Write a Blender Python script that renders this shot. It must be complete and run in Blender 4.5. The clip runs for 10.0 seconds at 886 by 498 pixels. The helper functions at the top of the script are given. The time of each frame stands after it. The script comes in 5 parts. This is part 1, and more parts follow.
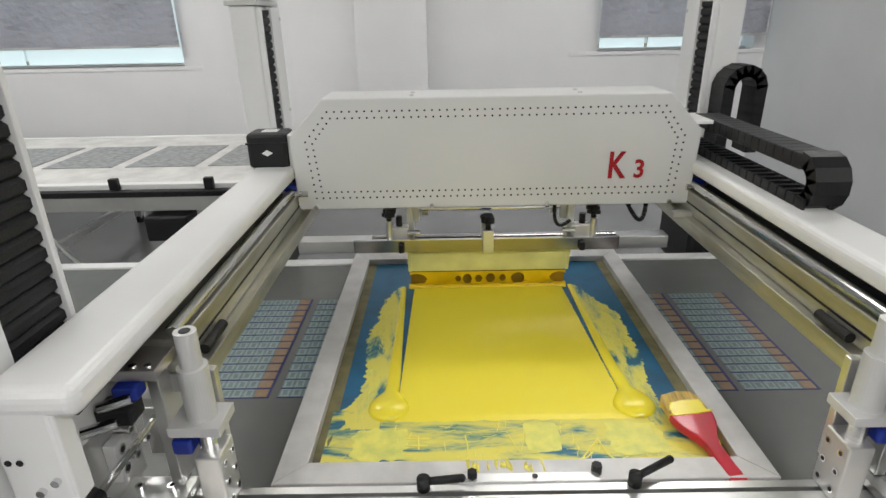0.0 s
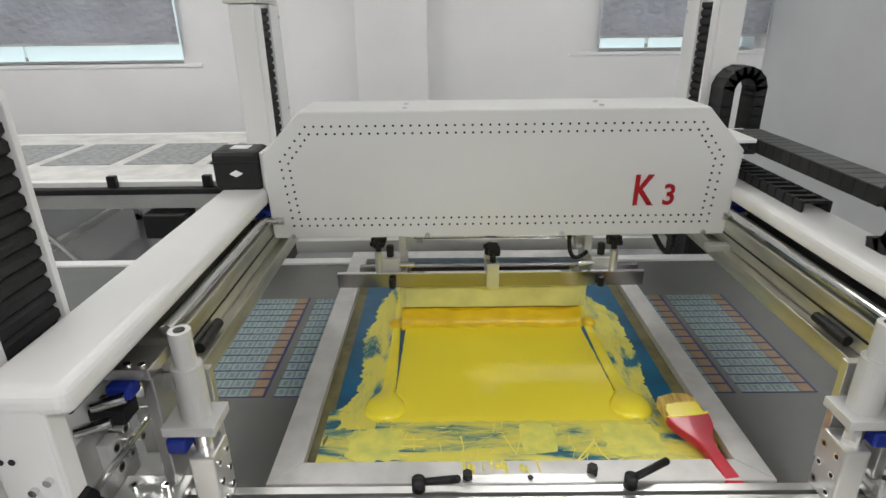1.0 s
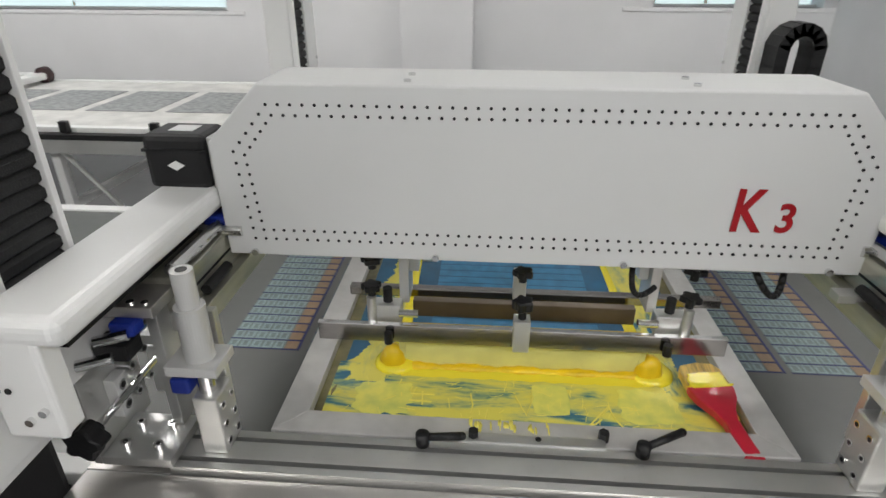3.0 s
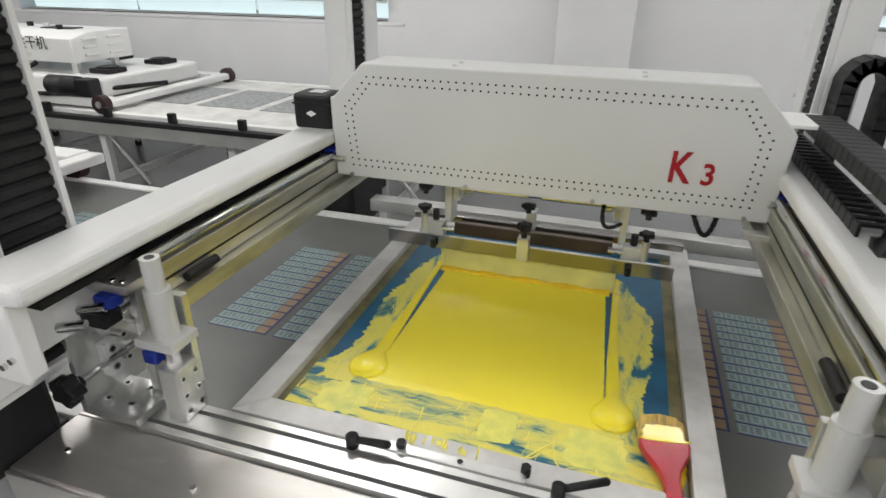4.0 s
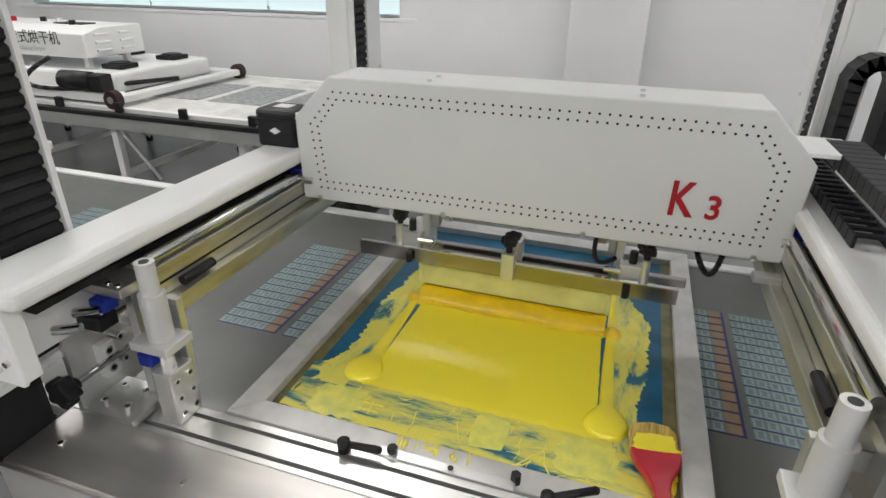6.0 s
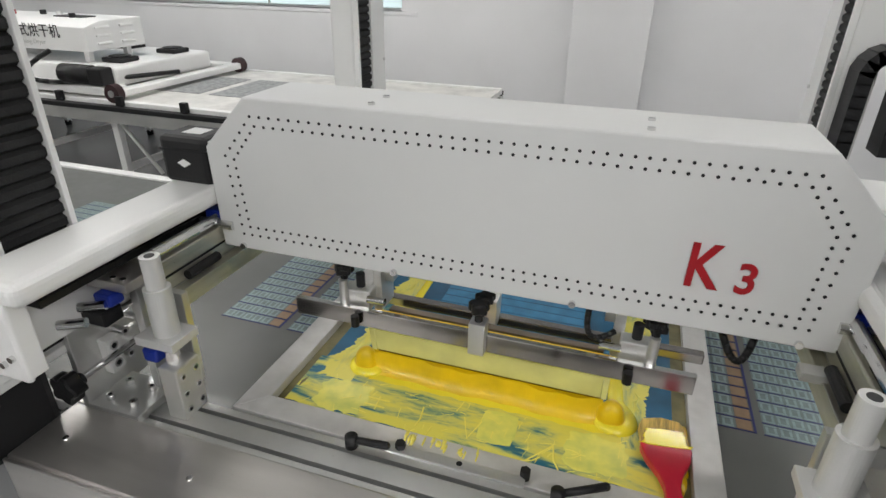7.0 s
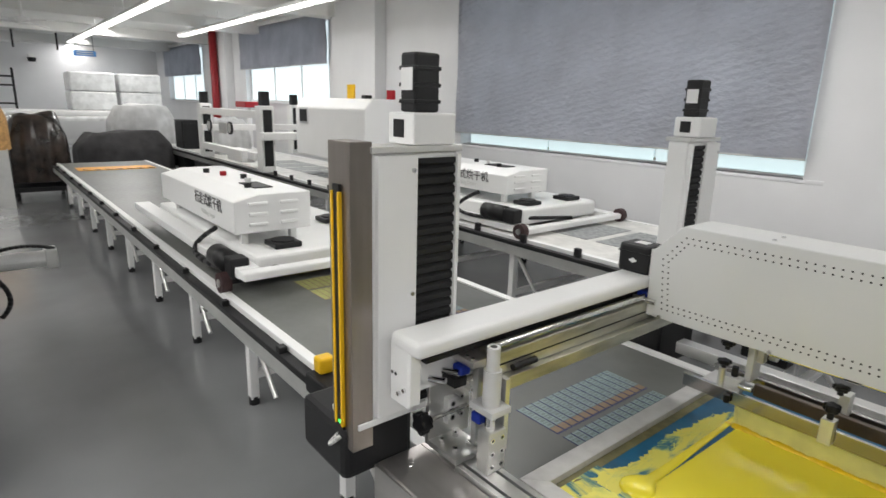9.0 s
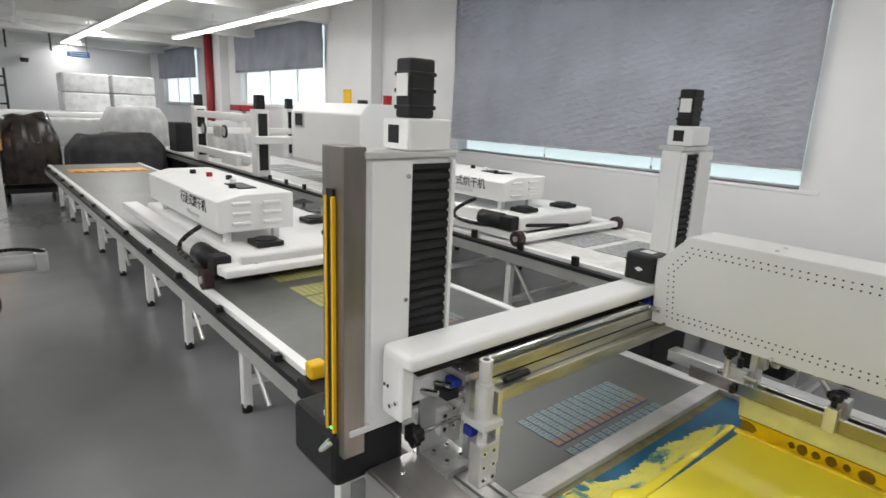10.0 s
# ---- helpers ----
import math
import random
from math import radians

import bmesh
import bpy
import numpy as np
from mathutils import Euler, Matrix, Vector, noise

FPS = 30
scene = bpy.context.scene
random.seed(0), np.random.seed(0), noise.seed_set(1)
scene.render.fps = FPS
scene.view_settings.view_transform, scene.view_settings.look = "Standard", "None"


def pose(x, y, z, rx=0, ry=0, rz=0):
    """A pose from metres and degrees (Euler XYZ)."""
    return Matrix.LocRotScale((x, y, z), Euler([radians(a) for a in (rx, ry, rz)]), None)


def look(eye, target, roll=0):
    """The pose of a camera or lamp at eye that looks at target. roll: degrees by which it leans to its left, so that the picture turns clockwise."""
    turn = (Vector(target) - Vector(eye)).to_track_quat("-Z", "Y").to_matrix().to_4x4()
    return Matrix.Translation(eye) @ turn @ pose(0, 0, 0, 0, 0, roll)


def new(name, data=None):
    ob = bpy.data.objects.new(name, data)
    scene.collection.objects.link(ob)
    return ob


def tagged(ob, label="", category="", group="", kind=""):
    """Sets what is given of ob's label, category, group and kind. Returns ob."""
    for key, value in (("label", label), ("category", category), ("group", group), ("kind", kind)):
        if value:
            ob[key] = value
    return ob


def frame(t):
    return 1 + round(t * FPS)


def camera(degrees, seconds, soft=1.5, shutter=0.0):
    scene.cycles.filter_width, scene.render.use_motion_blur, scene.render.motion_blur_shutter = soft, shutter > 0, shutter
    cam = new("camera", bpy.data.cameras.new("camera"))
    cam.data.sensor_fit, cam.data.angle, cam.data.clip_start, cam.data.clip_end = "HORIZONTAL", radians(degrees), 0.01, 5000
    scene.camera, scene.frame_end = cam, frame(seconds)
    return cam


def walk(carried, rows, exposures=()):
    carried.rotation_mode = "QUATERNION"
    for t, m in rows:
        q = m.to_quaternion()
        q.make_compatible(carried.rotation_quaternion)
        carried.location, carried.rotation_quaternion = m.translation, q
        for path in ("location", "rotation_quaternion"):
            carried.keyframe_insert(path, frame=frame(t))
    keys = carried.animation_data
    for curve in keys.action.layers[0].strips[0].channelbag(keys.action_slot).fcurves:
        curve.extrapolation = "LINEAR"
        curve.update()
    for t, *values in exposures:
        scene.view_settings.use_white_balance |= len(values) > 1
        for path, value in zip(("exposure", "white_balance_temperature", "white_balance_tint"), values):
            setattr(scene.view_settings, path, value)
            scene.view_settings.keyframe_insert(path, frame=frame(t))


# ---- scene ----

# Plan units: one unit is S metres, and the floor lies at plan height Z0.
S, Z0 = 1.6, 0.45


def at(x, y, z):
    return Vector((x * S, y * S, (z - Z0) * S))


cam = camera(75.96, 10.0, soft=1.5, shutter=0.3)
PATH = [
    (0, [-0.074, -0.5253, 1.309], [-0.0806, 0.3999, 0.9297], -1.16),
    (0.5, [-0.072, -0.5209, 1.31], [-0.0792, 0.4038, 0.9293], -1.01),
    (1, [-0.0709, -0.5227, 1.3098], [-0.0767, 0.4019, 0.9287], -0.77),
    (1.5, [-0.0664, -0.5269, 1.3107], [-0.0723, 0.3962, 0.9263], -0.65),
    (2, [-0.0624, -0.5224, 1.3013], [-0.0654, 0.3856, 0.8823], -0.34),
    (2.5, [-0.0628, -0.508, 1.2913], [-0.0602, 0.3859, 0.8431], -0.0),
    (4, [-0.1443, -0.4816, 1.3204], [-0.4121, 0.3787, 0.8867], 0.71),
    (4.5, [-0.1549, -0.4698, 1.3213], [-0.4277, 0.3895, 0.8888], 0.72),
    (5, [-0.157, -0.4714, 1.3214], [-0.4329, 0.3863, 0.8877], 0.78),
    (5.5, [-0.1523, -0.4736, 1.3211], [-0.4331, 0.3822, 0.8866], 0.82),
    (7, [-0.1634, -0.4699, 1.3139], [-0.4431, 0.3802, 0.8677], 0.84),
    (7.5, [-0.1961, -0.497, 1.3322], [-0.5338, 0.3432, 0.9078], 1.04),
    (8, [-0.2686, -0.5591, 1.3608], [-0.7904, 0.2231, 1.0205], 2.67),
    (8.5, [-0.2737, -0.5941, 1.384], [-0.943, 0.0878, 1.089], 1.15),
    (9, [-0.3402, -0.6349, 1.404], [-1.0881, -0.0183, 1.1581], 1.6),
    (9.5, [-0.3725, -0.6391, 1.4027], [-1.1408, -0.0441, 1.1668], 1.87),
    (10, [-0.3645, -0.6344, 1.4044], [-1.1066, -0.0071, 1.1683], 2.32),
]
walk(cam, [(t, look(at(*e), at(*g), r)) for t, e, g, r in PATH])

# ---------------------------------------------------------------- light
world = bpy.data.worlds.new("sky")
world.use_nodes = True
scene.world = world
sky = world.node_tree.nodes.new("ShaderNodeTexSky")
sky.sky_type, sky.sun_disc = "NISHITA", False
sky.sun_elevation, sky.sun_rotation = radians(40), radians(160)
bg = world.node_tree.nodes["Background"]
bg.inputs["Strength"].default_value = 0.12
world.node_tree.links.new(sky.outputs[0], bg.inputs["Color"])


def lamp(name, x, y, z, sx, sy, watts, target=None, colour=(1.0, 0.985, 0.965)):
    d = bpy.data.lights.new(name, "AREA")
    d.shape, d.size, d.size_y, d.energy, d.color = "RECTANGLE", sx, sy, watts, colour
    ob = new(name, d)
    ob.matrix_world = Matrix.Translation(at(x, y, z)) if target is None else look(at(x, y, z), at(*target))
    return ob


# Fluorescent rows along the ceiling; the y 1.25 pair is unseen, added fill.
CEIL = 2.35
for lx in (-13.0, -9.0, -5.4, -1.8, 1.2):
    lamp("tube_light", lx, -1.4, CEIL - 0.06, 3.4, 0.25, 93 if lx > -2 else 48)
    lamp("tube_light", lx, 1.25 if lx > -2 else 1.0, CEIL - 0.06, 3.4, 0.25, 54 if lx > -2 else 48)
# Daylight of the uncovered window strips.
for wx in (-7.3, -11.9):
    lamp("window_light", wx, 2.34, 1.65, 2.6, 0.6, 10, (wx, 0.0, 1.2), (0.92, 0.97, 1.0))

# ---------------------------------------------------------------- materials
MATS = {}


def mat(name, col, rough=0.5, metal=0.0, var=0.06, scale=8.0, bump=0.0, bscale=60.0, coat=0.0, stretch=(1, 1, 1), trans=0.0, emit=0.0, spec=0.5, col2=None):
    m = bpy.data.materials.new(name)
    m.use_nodes = True
    nt = m.node_tree
    n, ln = nt.nodes, nt.links
    b = n["Principled BSDF"]
    b.inputs["Roughness"].default_value, b.inputs["Metallic"].default_value = rough, metal
    b.inputs["Coat Weight"].default_value, b.inputs["Specular IOR Level"].default_value = coat, spec
    b.inputs["Transmission Weight"].default_value = trans
    tc = n.new("ShaderNodeTexCoord")
    mp = n.new("ShaderNodeMapping")
    mp.inputs["Scale"].default_value = stretch
    ln.new(tc.outputs["Object"], mp.inputs["Vector"])
    a = n.new("ShaderNodeTexNoise")
    a.inputs["Scale"].default_value, a.inputs["Detail"].default_value = scale, 4
    f = n.new("ShaderNodeTexNoise")
    f.inputs["Scale"].default_value, f.inputs["Detail"].default_value = bscale, 3
    ln.new(mp.outputs[0], a.inputs["Vector"])
    ln.new(mp.outputs[0], f.inputs["Vector"])
    mix = n.new("ShaderNodeMix")
    mix.data_type = "RGBA"
    c2 = col2 or tuple(max(0.0, c * (1 - 3 * var)) for c in col)
    c1 = tuple(min(1.0, c * (1 + var)) for c in col)
    mix.inputs["A"].default_value, mix.inputs["B"].default_value = (*c1, 1), (*c2, 1)
    rp = n.new("ShaderNodeMapRange")
    rp.inputs["From Min"].default_value, rp.inputs["From Max"].default_value = 0.35, 0.75
    ln.new(a.outputs["Fac"], rp.inputs["Value"])
    ln.new(rp.outputs[0], mix.inputs["Factor"])
    ln.new(mix.outputs["Result"], b.inputs["Base Color"])
    rr = n.new("ShaderNodeMapRange")
    rr.inputs["To Min"].default_value, rr.inputs["To Max"].default_value = max(0.02, rough * 0.8), min(1.0, rough * 1.25)
    ln.new(f.outputs["Fac"], rr.inputs["Value"])
    ln.new(rr.outputs[0], b.inputs["Roughness"])
    if bump:
        bp = n.new("ShaderNodeBump")
        bp.inputs["Strength"].default_value, bp.inputs["Distance"].default_value = bump, 0.004
        ln.new(f.outputs["Fac"], bp.inputs["Height"])
        ln.new(bp.outputs[0], b.inputs["Normal"])
    if emit:
        b.inputs["Emission Color"].default_value = (*col, 1)
        b.inputs["Emission Strength"].default_value = emit
    MATS[name] = m
    return m


WALL = mat("wall paint", (0.78, 0.78, 0.79), 0.75, var=0.02, scale=1.5, bump=0.15, bscale=90)
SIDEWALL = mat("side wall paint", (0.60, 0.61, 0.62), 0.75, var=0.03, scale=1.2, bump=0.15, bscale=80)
CEILM = mat("ceiling paint", (0.80, 0.80, 0.78), 0.8, var=0.02, scale=2)
FLOORM = mat("epoxy floor", (0.235, 0.24, 0.245), 0.22, var=0.06, scale=1.3, bump=0.03, bscale=14, coat=0.3)
WHITE = mat("white powder coat", (0.84, 0.84, 0.83), 0.34, var=0.012, scale=3, bump=0.04, bscale=420)
COVERM = mat("light grey enamel", (0.69, 0.695, 0.69), 0.42, var=0.012, scale=3, bump=0.06, bscale=520)
ALU = mat("brushed aluminium", (0.70, 0.70, 0.69), 0.3, 0.85, 0.05, 7, 0.0, 260)
FRAMEM = mat("scuffed frame aluminium", (0.63, 0.62, 0.61), 0.45, 0.45, 0.06, 16, 0.05, 160)
SILVER = mat("silver paint", (0.66, 0.66, 0.65), 0.42, 0.2, 0.02, 10)
GLUE = mat("olive glue edge", (0.17, 0.15, 0.06), 0.35, var=0.2, scale=18, bump=0.15, bscale=90)
ALUMATT = mat("anodised aluminium", (0.68, 0.68, 0.66), 0.38, 0.75, 0.04, 6, 0.02, 260)
# Rail tint: oily film, with the ink's yellow reflection mixed into the colour.
RAILTINT = mat("oily anodised rail", (0.56, 0.55, 0.47), 0.3, 0.75, 0.12, 5, 0.02, 160, stretch=(6, 1, 6))
STEEL = mat("stainless steel", (0.56, 0.54, 0.52), 0.30, 0.85, 0.05, 3, 0.0, 120, stretch=(1, 6, 6))
# Guard's steel is browned to put its dark reflections into the colour.
GUARD = mat("bronzed stainless steel", (0.30, 0.265, 0.24), 0.3, 0.85, 0.06, 3, 0.0, 120, stretch=(6, 6, 1))
POLISH = mat("polished bar steel", (0.40, 0.38, 0.37), 0.16, 1.0, 0.05, 3, 0.0, 120, stretch=(1, 6, 6))
BROWNST = mat("dull stained steel", (0.16, 0.13, 0.10), 0.35, 0.7, 0.15, 8, 0.03, 90)
CHROME = mat("chromed steel", (0.75, 0.75, 0.75), 0.12, 1.0, 0.02, 10)
BLACK = mat("black plastic", (0.010, 0.010, 0.011), 0.42, var=0.1, bump=0.1, bscale=200, spec=0.35)
BLACKP = mat("black powder coat", (0.013, 0.013, 0.014), 0.5, var=0.1, scale=4, bump=0.08, bscale=300, spec=0.35)
BELLOW = mat("bellows fabric", (0.016, 0.016, 0.017), 0.6, var=0.12, scale=10, bump=0.2, bscale=300, spec=0.35)
GLASS = mat("table resin top", (0.135, 0.138, 0.13), 0.34, var=0.08, scale=2.2, bump=0.02, bscale=25, coat=0.08)
BLUE = mat("screen emulsion", (0.004, 0.115, 0.235), 0.32, var=0.16, scale=9, bump=0.05, bscale=700)
LBLUE = mat("open mesh", (0.03, 0.22, 0.42), 0.4, var=0.10, scale=30, bump=0.15, bscale=900)
INK = mat("yellow ink", (0.95, 0.80, 0.04), 0.24, var=0.012, scale=12, bump=0.05, bscale=18, coat=0.2)
INKS = mat("smooth yellow ink", (0.95, 0.80, 0.045), 0.28, var=0.0, coat=0.12)
for link in list(INKS.node_tree.links):
    if link.to_socket.name == "Roughness" and link.to_node.type == "BSDF_PRINCIPLED":
        INKS.node_tree.links.remove(link)
INKP = mat("pale ink thread", (0.93, 0.83, 0.16), 0.3, var=0.02, coat=0.1)
INKD = mat("deep yellow ink", (0.86, 0.58, 0.006), 0.34, var=0.06, scale=14, bump=0.05, bscale=26, coat=0.12)
INKSHADE = mat("brown ink film", (0.34, 0.19, 0.008), 0.4, var=0.15, scale=20)
INKTHIN = mat("thin pale ink", (0.84, 0.78, 0.16), 0.35, var=0.05, scale=26, bump=0.06, bscale=60, col2=(0.60, 0.64, 0.15))


def smear_mat(name="wiped ink film", stretch=(0.55, 2.0, 1.0)):
    """Thin ink wiped over the emulsion: streaky film, worn through in places."""
    m = mat(name, (0.74, 0.66, 0.09), 0.38, var=0.1, scale=30, bump=0.12, bscale=140)
    n, ln = m.node_tree.nodes, m.node_tree.links
    b = n["Principled BSDF"]
    geo = n.new("ShaderNodeTexCoord")
    mp = n.new("ShaderNodeMapping")
    mp.inputs["Scale"].default_value = stretch
    ln.new(geo.outputs["Object"], mp.inputs["Vector"])
    tex = [n.new("ShaderNodeTexNoise") for _ in range(2)]
    for t, s, d in zip(tex, (6.0, 42.0), (4, 4)):
        t.inputs["Scale"].default_value, t.inputs["Detail"].default_value, t.inputs["Distortion"].default_value = s, d, 1.2
        ln.new(mp.outputs[0], t.inputs["Vector"])
    add = n.new("ShaderNodeMath")
    add.operation = "MULTIPLY_ADD"
    add.inputs[1].default_value = 0.22
    ln.new(tex[1].outputs["Fac"], add.inputs[0])
    ln.new(tex[0].outputs["Fac"], add.inputs[2])
    ramp = n.new("ShaderNodeValToRGB")
    e = ramp.color_ramp.elements
    for el, p in zip(e, (0.47, 0.66)):
        el.position = p
    e[0].color, e[1].color = (0.01, 0.13, 0.22, 1), (0.80, 0.72, 0.12, 1)
    for p, c in ((0.50, (0.05, 0.19, 0.21, 1)), (0.54, (0.33, 0.42, 0.19, 1)), (0.59, (0.64, 0.62, 0.17, 1))):
        e.new(p).color = c
    ln.new(add.outputs[0], ramp.inputs["Fac"])
    ln.new(ramp.outputs["Color"], b.inputs["Base Color"])
    return m


def quilt_mat():
    """Blind cloth with an embossed pattern of small slanted curls."""
    m = mat("embossed blind cloth", (0.53, 0.525, 0.57), 0.7, var=0.05, scale=2.0)
    n, ln = m.node_tree.nodes, m.node_tree.links
    b = n["Principled BSDF"]
    tc = n.new("ShaderNodeTexCoord")
    mp = n.new("ShaderNodeMapping")
    mp.inputs["Rotation"].default_value = (0, radians(24), 0)
    mp.inputs["Scale"].default_value = (9.0, 1.0, 17.0)
    ln.new(tc.outputs["Object"], mp.inputs["Vector"])
    vor = n.new("ShaderNodeTexVoronoi")
    vor.inputs["Scale"].default_value, vor.inputs["Randomness"].default_value = 1.0, 0.35
    ln.new(mp.outputs[0], vor.inputs["Vector"])
    wav = n.new("ShaderNodeTexNoise")
    wav.inputs["Scale"].default_value, wav.inputs["Detail"].default_value = 2.2, 2
    ln.new(mp.outputs[0], wav.inputs["Vector"])
    add = n.new("ShaderNodeMath")
    ln.new(vor.outputs["Distance"], add.inputs[0])
    ln.new(wav.outputs["Fac"], add.inputs[1])
    bp = n.new("ShaderNodeBump")
    bp.inputs["Strength"].default_value, bp.inputs["Distance"].default_value = 0.8, 0.024
    ln.new(add.outputs[0], bp.inputs["Height"])
    ln.new(bp.outputs[0], b.inputs["Normal"])
    return m


BLINDQ = quilt_mat()
SMEAR = smear_mat()
SMEARSIDE = smear_mat("side ink film", (2.4, 0.7, 1.0))
RUBBER = mat("stained squeegee rubber", (0.80, 0.78, 0.32), 0.4, var=0.10, scale=7, bump=0.03, bscale=40)
RED = mat("red plastic", (0.52, 0.012, 0.035), 0.3, var=0.05, scale=20, coat=0.2)
REDP = mat("red paint", (0.38, 0.005, 0.012), 0.4, var=0.04, scale=20)
BRIS = mat("ink caked bristles", (0.62, 0.42, 0.10), 0.5, var=0.2, scale=30, bump=0.3, bscale=150, stretch=(8, 1, 1))
TYRE = mat("maroon rubber", (0.04, 0.016, 0.017), 0.55, var=0.1, scale=20)
ORANGE = mat("orange label paint", (0.85, 0.38, 0.01), 0.4, var=0.04)
YELLOWP = mat("yellow paint", (0.85, 0.50, 0.01), 0.35, var=0.05)
BLIND = mat("grey blind cloth", (0.41, 0.41, 0.445), 0.8, var=0.06, scale=2.5, bump=1.0, bscale=16)
# Glowing panes stand in for the daylit recess under the low blinds.
DIMPANE = mat("frosted window", (0.66, 0.80, 0.82), 0.6, emit=0.85)
SKYP = mat("bright window", (0.80, 0.93, 0.98), 0.6, emit=0.95)
TUBE = mat("lit tube", (1.0, 0.98, 0.93), 0.6, emit=4.0)
TXT = mat("pale print", (0.27, 0.36, 0.36), 0.4, var=0.06, scale=40)
TXTD = mat("navy print line", (0.03, 0.035, 0.16), 0.4, var=0.05)
TXTO = mat("tan print", (0.30, 0.20, 0.12), 0.4, var=0.06, scale=40)
TXTY = mat("olive print", (0.42, 0.42, 0.16), 0.4, var=0.06, scale=40)
WEB = mat("table cloth stain", (0.33, 0.34, 0.34), 0.55, var=0.15, scale=30, bump=0.2, bscale=200)
DUST = mat("dusty white laminate", (0.70, 0.69, 0.66), 0.45, var=0.08, scale=9)
BROWN = mat("brown plastic film", (0.035, 0.026, 0.022), 0.22, var=0.3, scale=6, bump=0.9, bscale=9)
DARKC = mat("charcoal cloth", (0.055, 0.053, 0.055), 0.9, var=0.15, scale=5, bump=0.8, bscale=12)
LIGHTC = mat("pale dust sheet", (0.55, 0.55, 0.55), 0.85, var=0.08, scale=5, bump=0.6, bscale=10)
FILM = mat("clear wrapping film", (0.72, 0.73, 0.73), 0.2, var=0.1, scale=6, bump=0.6, bscale=12)
ORMESH = mat("orange fruit net", (0.62, 0.36, 0.14), 0.8, var=0.15, scale=30, bump=0.6, bscale=90)
BLUEP = mat("blue plastic", (0.01, 0.03, 0.28), 0.35, var=0.05)
LED = mat("green led", (0.05, 1.0, 0.15), 0.5, emit=3.0)
REDPIPE = mat("red pipe paint", (0.30, 0.015, 0.02), 0.4, var=0.06)


# ---------------------------------------------------------------- mesh tools
def slab(bm, x0, x1, y0, y1, z0, z1, bevel=0.0, seg=2):
    ret = bmesh.ops.create_cube(bm, size=1.0)
    for v in ret["verts"]:
        v.co = Vector(((x0 + x1) / 2 + v.co.x * (x1 - x0), (y0 + y1) / 2 + v.co.y * (y1 - y0), (z0 + z1) / 2 + v.co.z * (z1 - z0)))
    if bevel:
        edges = list({e for v in ret["verts"] for e in v.link_edges})
        bmesh.ops.bevel(bm, geom=edges, offset=bevel, segments=seg, affect="EDGES", profile=0.5)
    return ret["verts"]


def rod(bm, p, q, r, seg=16, r2=None):
    p, q = Vector(p), Vector(q)
    ret = bmesh.ops.create_cone(bm, cap_ends=True, segments=seg, radius1=r, radius2=r if r2 is None else r2, depth=(q - p).length)
    m = Matrix.Translation((p + q) / 2) @ (q - p).to_track_quat("Z", "Y").to_matrix().to_4x4()
    bmesh.ops.transform(bm, matrix=m, verts=ret["verts"])
    return ret["verts"]


def prism(bm, pts, axis, lo, hi, bevel=0.0):
    """A polygon given in the two other axes, drawn out along one axis."""
    def put(a, b, c):
        return {"x": (c, a, b), "y": (a, c, b), "z": (a, b, c)}[axis]
    low = [bm.verts.new(put(a, b, lo)) for a, b in pts]
    top = [bm.verts.new(put(a, b, hi)) for a, b in pts]
    fs = [bm.faces.new(low), bm.faces.new(top)]
    n = len(pts)
    for i in range(n):
        fs.append(bm.faces.new((low[i], low[(i + 1) % n], top[(i + 1) % n], top[i])))
    bmesh.ops.recalc_face_normals(bm, faces=fs)
    if bevel:
        es = list({e for f in fs for e in f.edges})
        bmesh.ops.bevel(bm, geom=es, offset=bevel, segments=2, affect="EDGES", profile=0.5)


def tube(bm, pts, r, seg=8):
    for a, b in zip(pts, pts[1:]):
        rod(bm, a, b, r, seg)
    for p in pts[1:-1]:
        bmesh.ops.create_icosphere(bm, subdivisions=1, radius=r, matrix=Matrix.Translation(p))


def arc(p0, p1, p2, n=10):
    p0, p1, p2 = Vector(p0), Vector(p1), Vector(p2)
    return [p0 * (1 - t) ** 2 + p1 * 2 * t * (1 - t) + p2 * t * t for t in (i / n for i in range(n + 1))]


def mesh_of(name, bm, material, origin, smooth=False):
    for v in bm.verts:
        v.co = (v.co - Vector(origin)) * S
    bmesh.ops.recalc_face_normals(bm, faces=bm.faces)
    me = bpy.data.meshes.new(name)
    bm.to_mesh(me)
    bm.free()
    for m in (material if isinstance(material, (list, tuple)) else (material,)):
        me.materials.append(m)
    if smooth:
        for p in me.polygons:
            p.use_smooth = True
    return me


ORIGIN = {}


def thing(name, label, category, origin=(0, 0, 0), group="", kind="", bm=None, material=None, smooth=False):
    """A top-level thing: an Empty at its base, or one mesh."""
    ob = new(name, mesh_of(name, bm, material, origin, smooth) if bm else None)
    ob.matrix_world = Matrix.Translation(at(*origin))
    ORIGIN[ob] = Vector(origin)
    return tagged(ob, label, category, group, kind)


def part(name, bm, material, parent, label="", smooth=False, origin=None):
    """One mesh under a thing or a part; its vertices are in plan units."""
    o = Vector(origin) if origin is not None else ORIGIN[parent]
    ob = new(name, mesh_of(name, bm, material, o, smooth))
    ob.parent = parent
    ob.matrix_basis = Matrix.Translation((o - ORIGIN[parent]) * S)
    ORIGIN[ob] = o
    return tagged(ob, label)


def shift(x=0.0, y=0.0, z=0.0, base=(0, 0, 0)):
    return Matrix.Translation((Vector((x, y, z)) + Vector(base)) * S)


def fresh():
    return bmesh.new()


def block(*a, **k):
    bm = bmesh.new()
    slab(bm, *a, **k)
    return bm


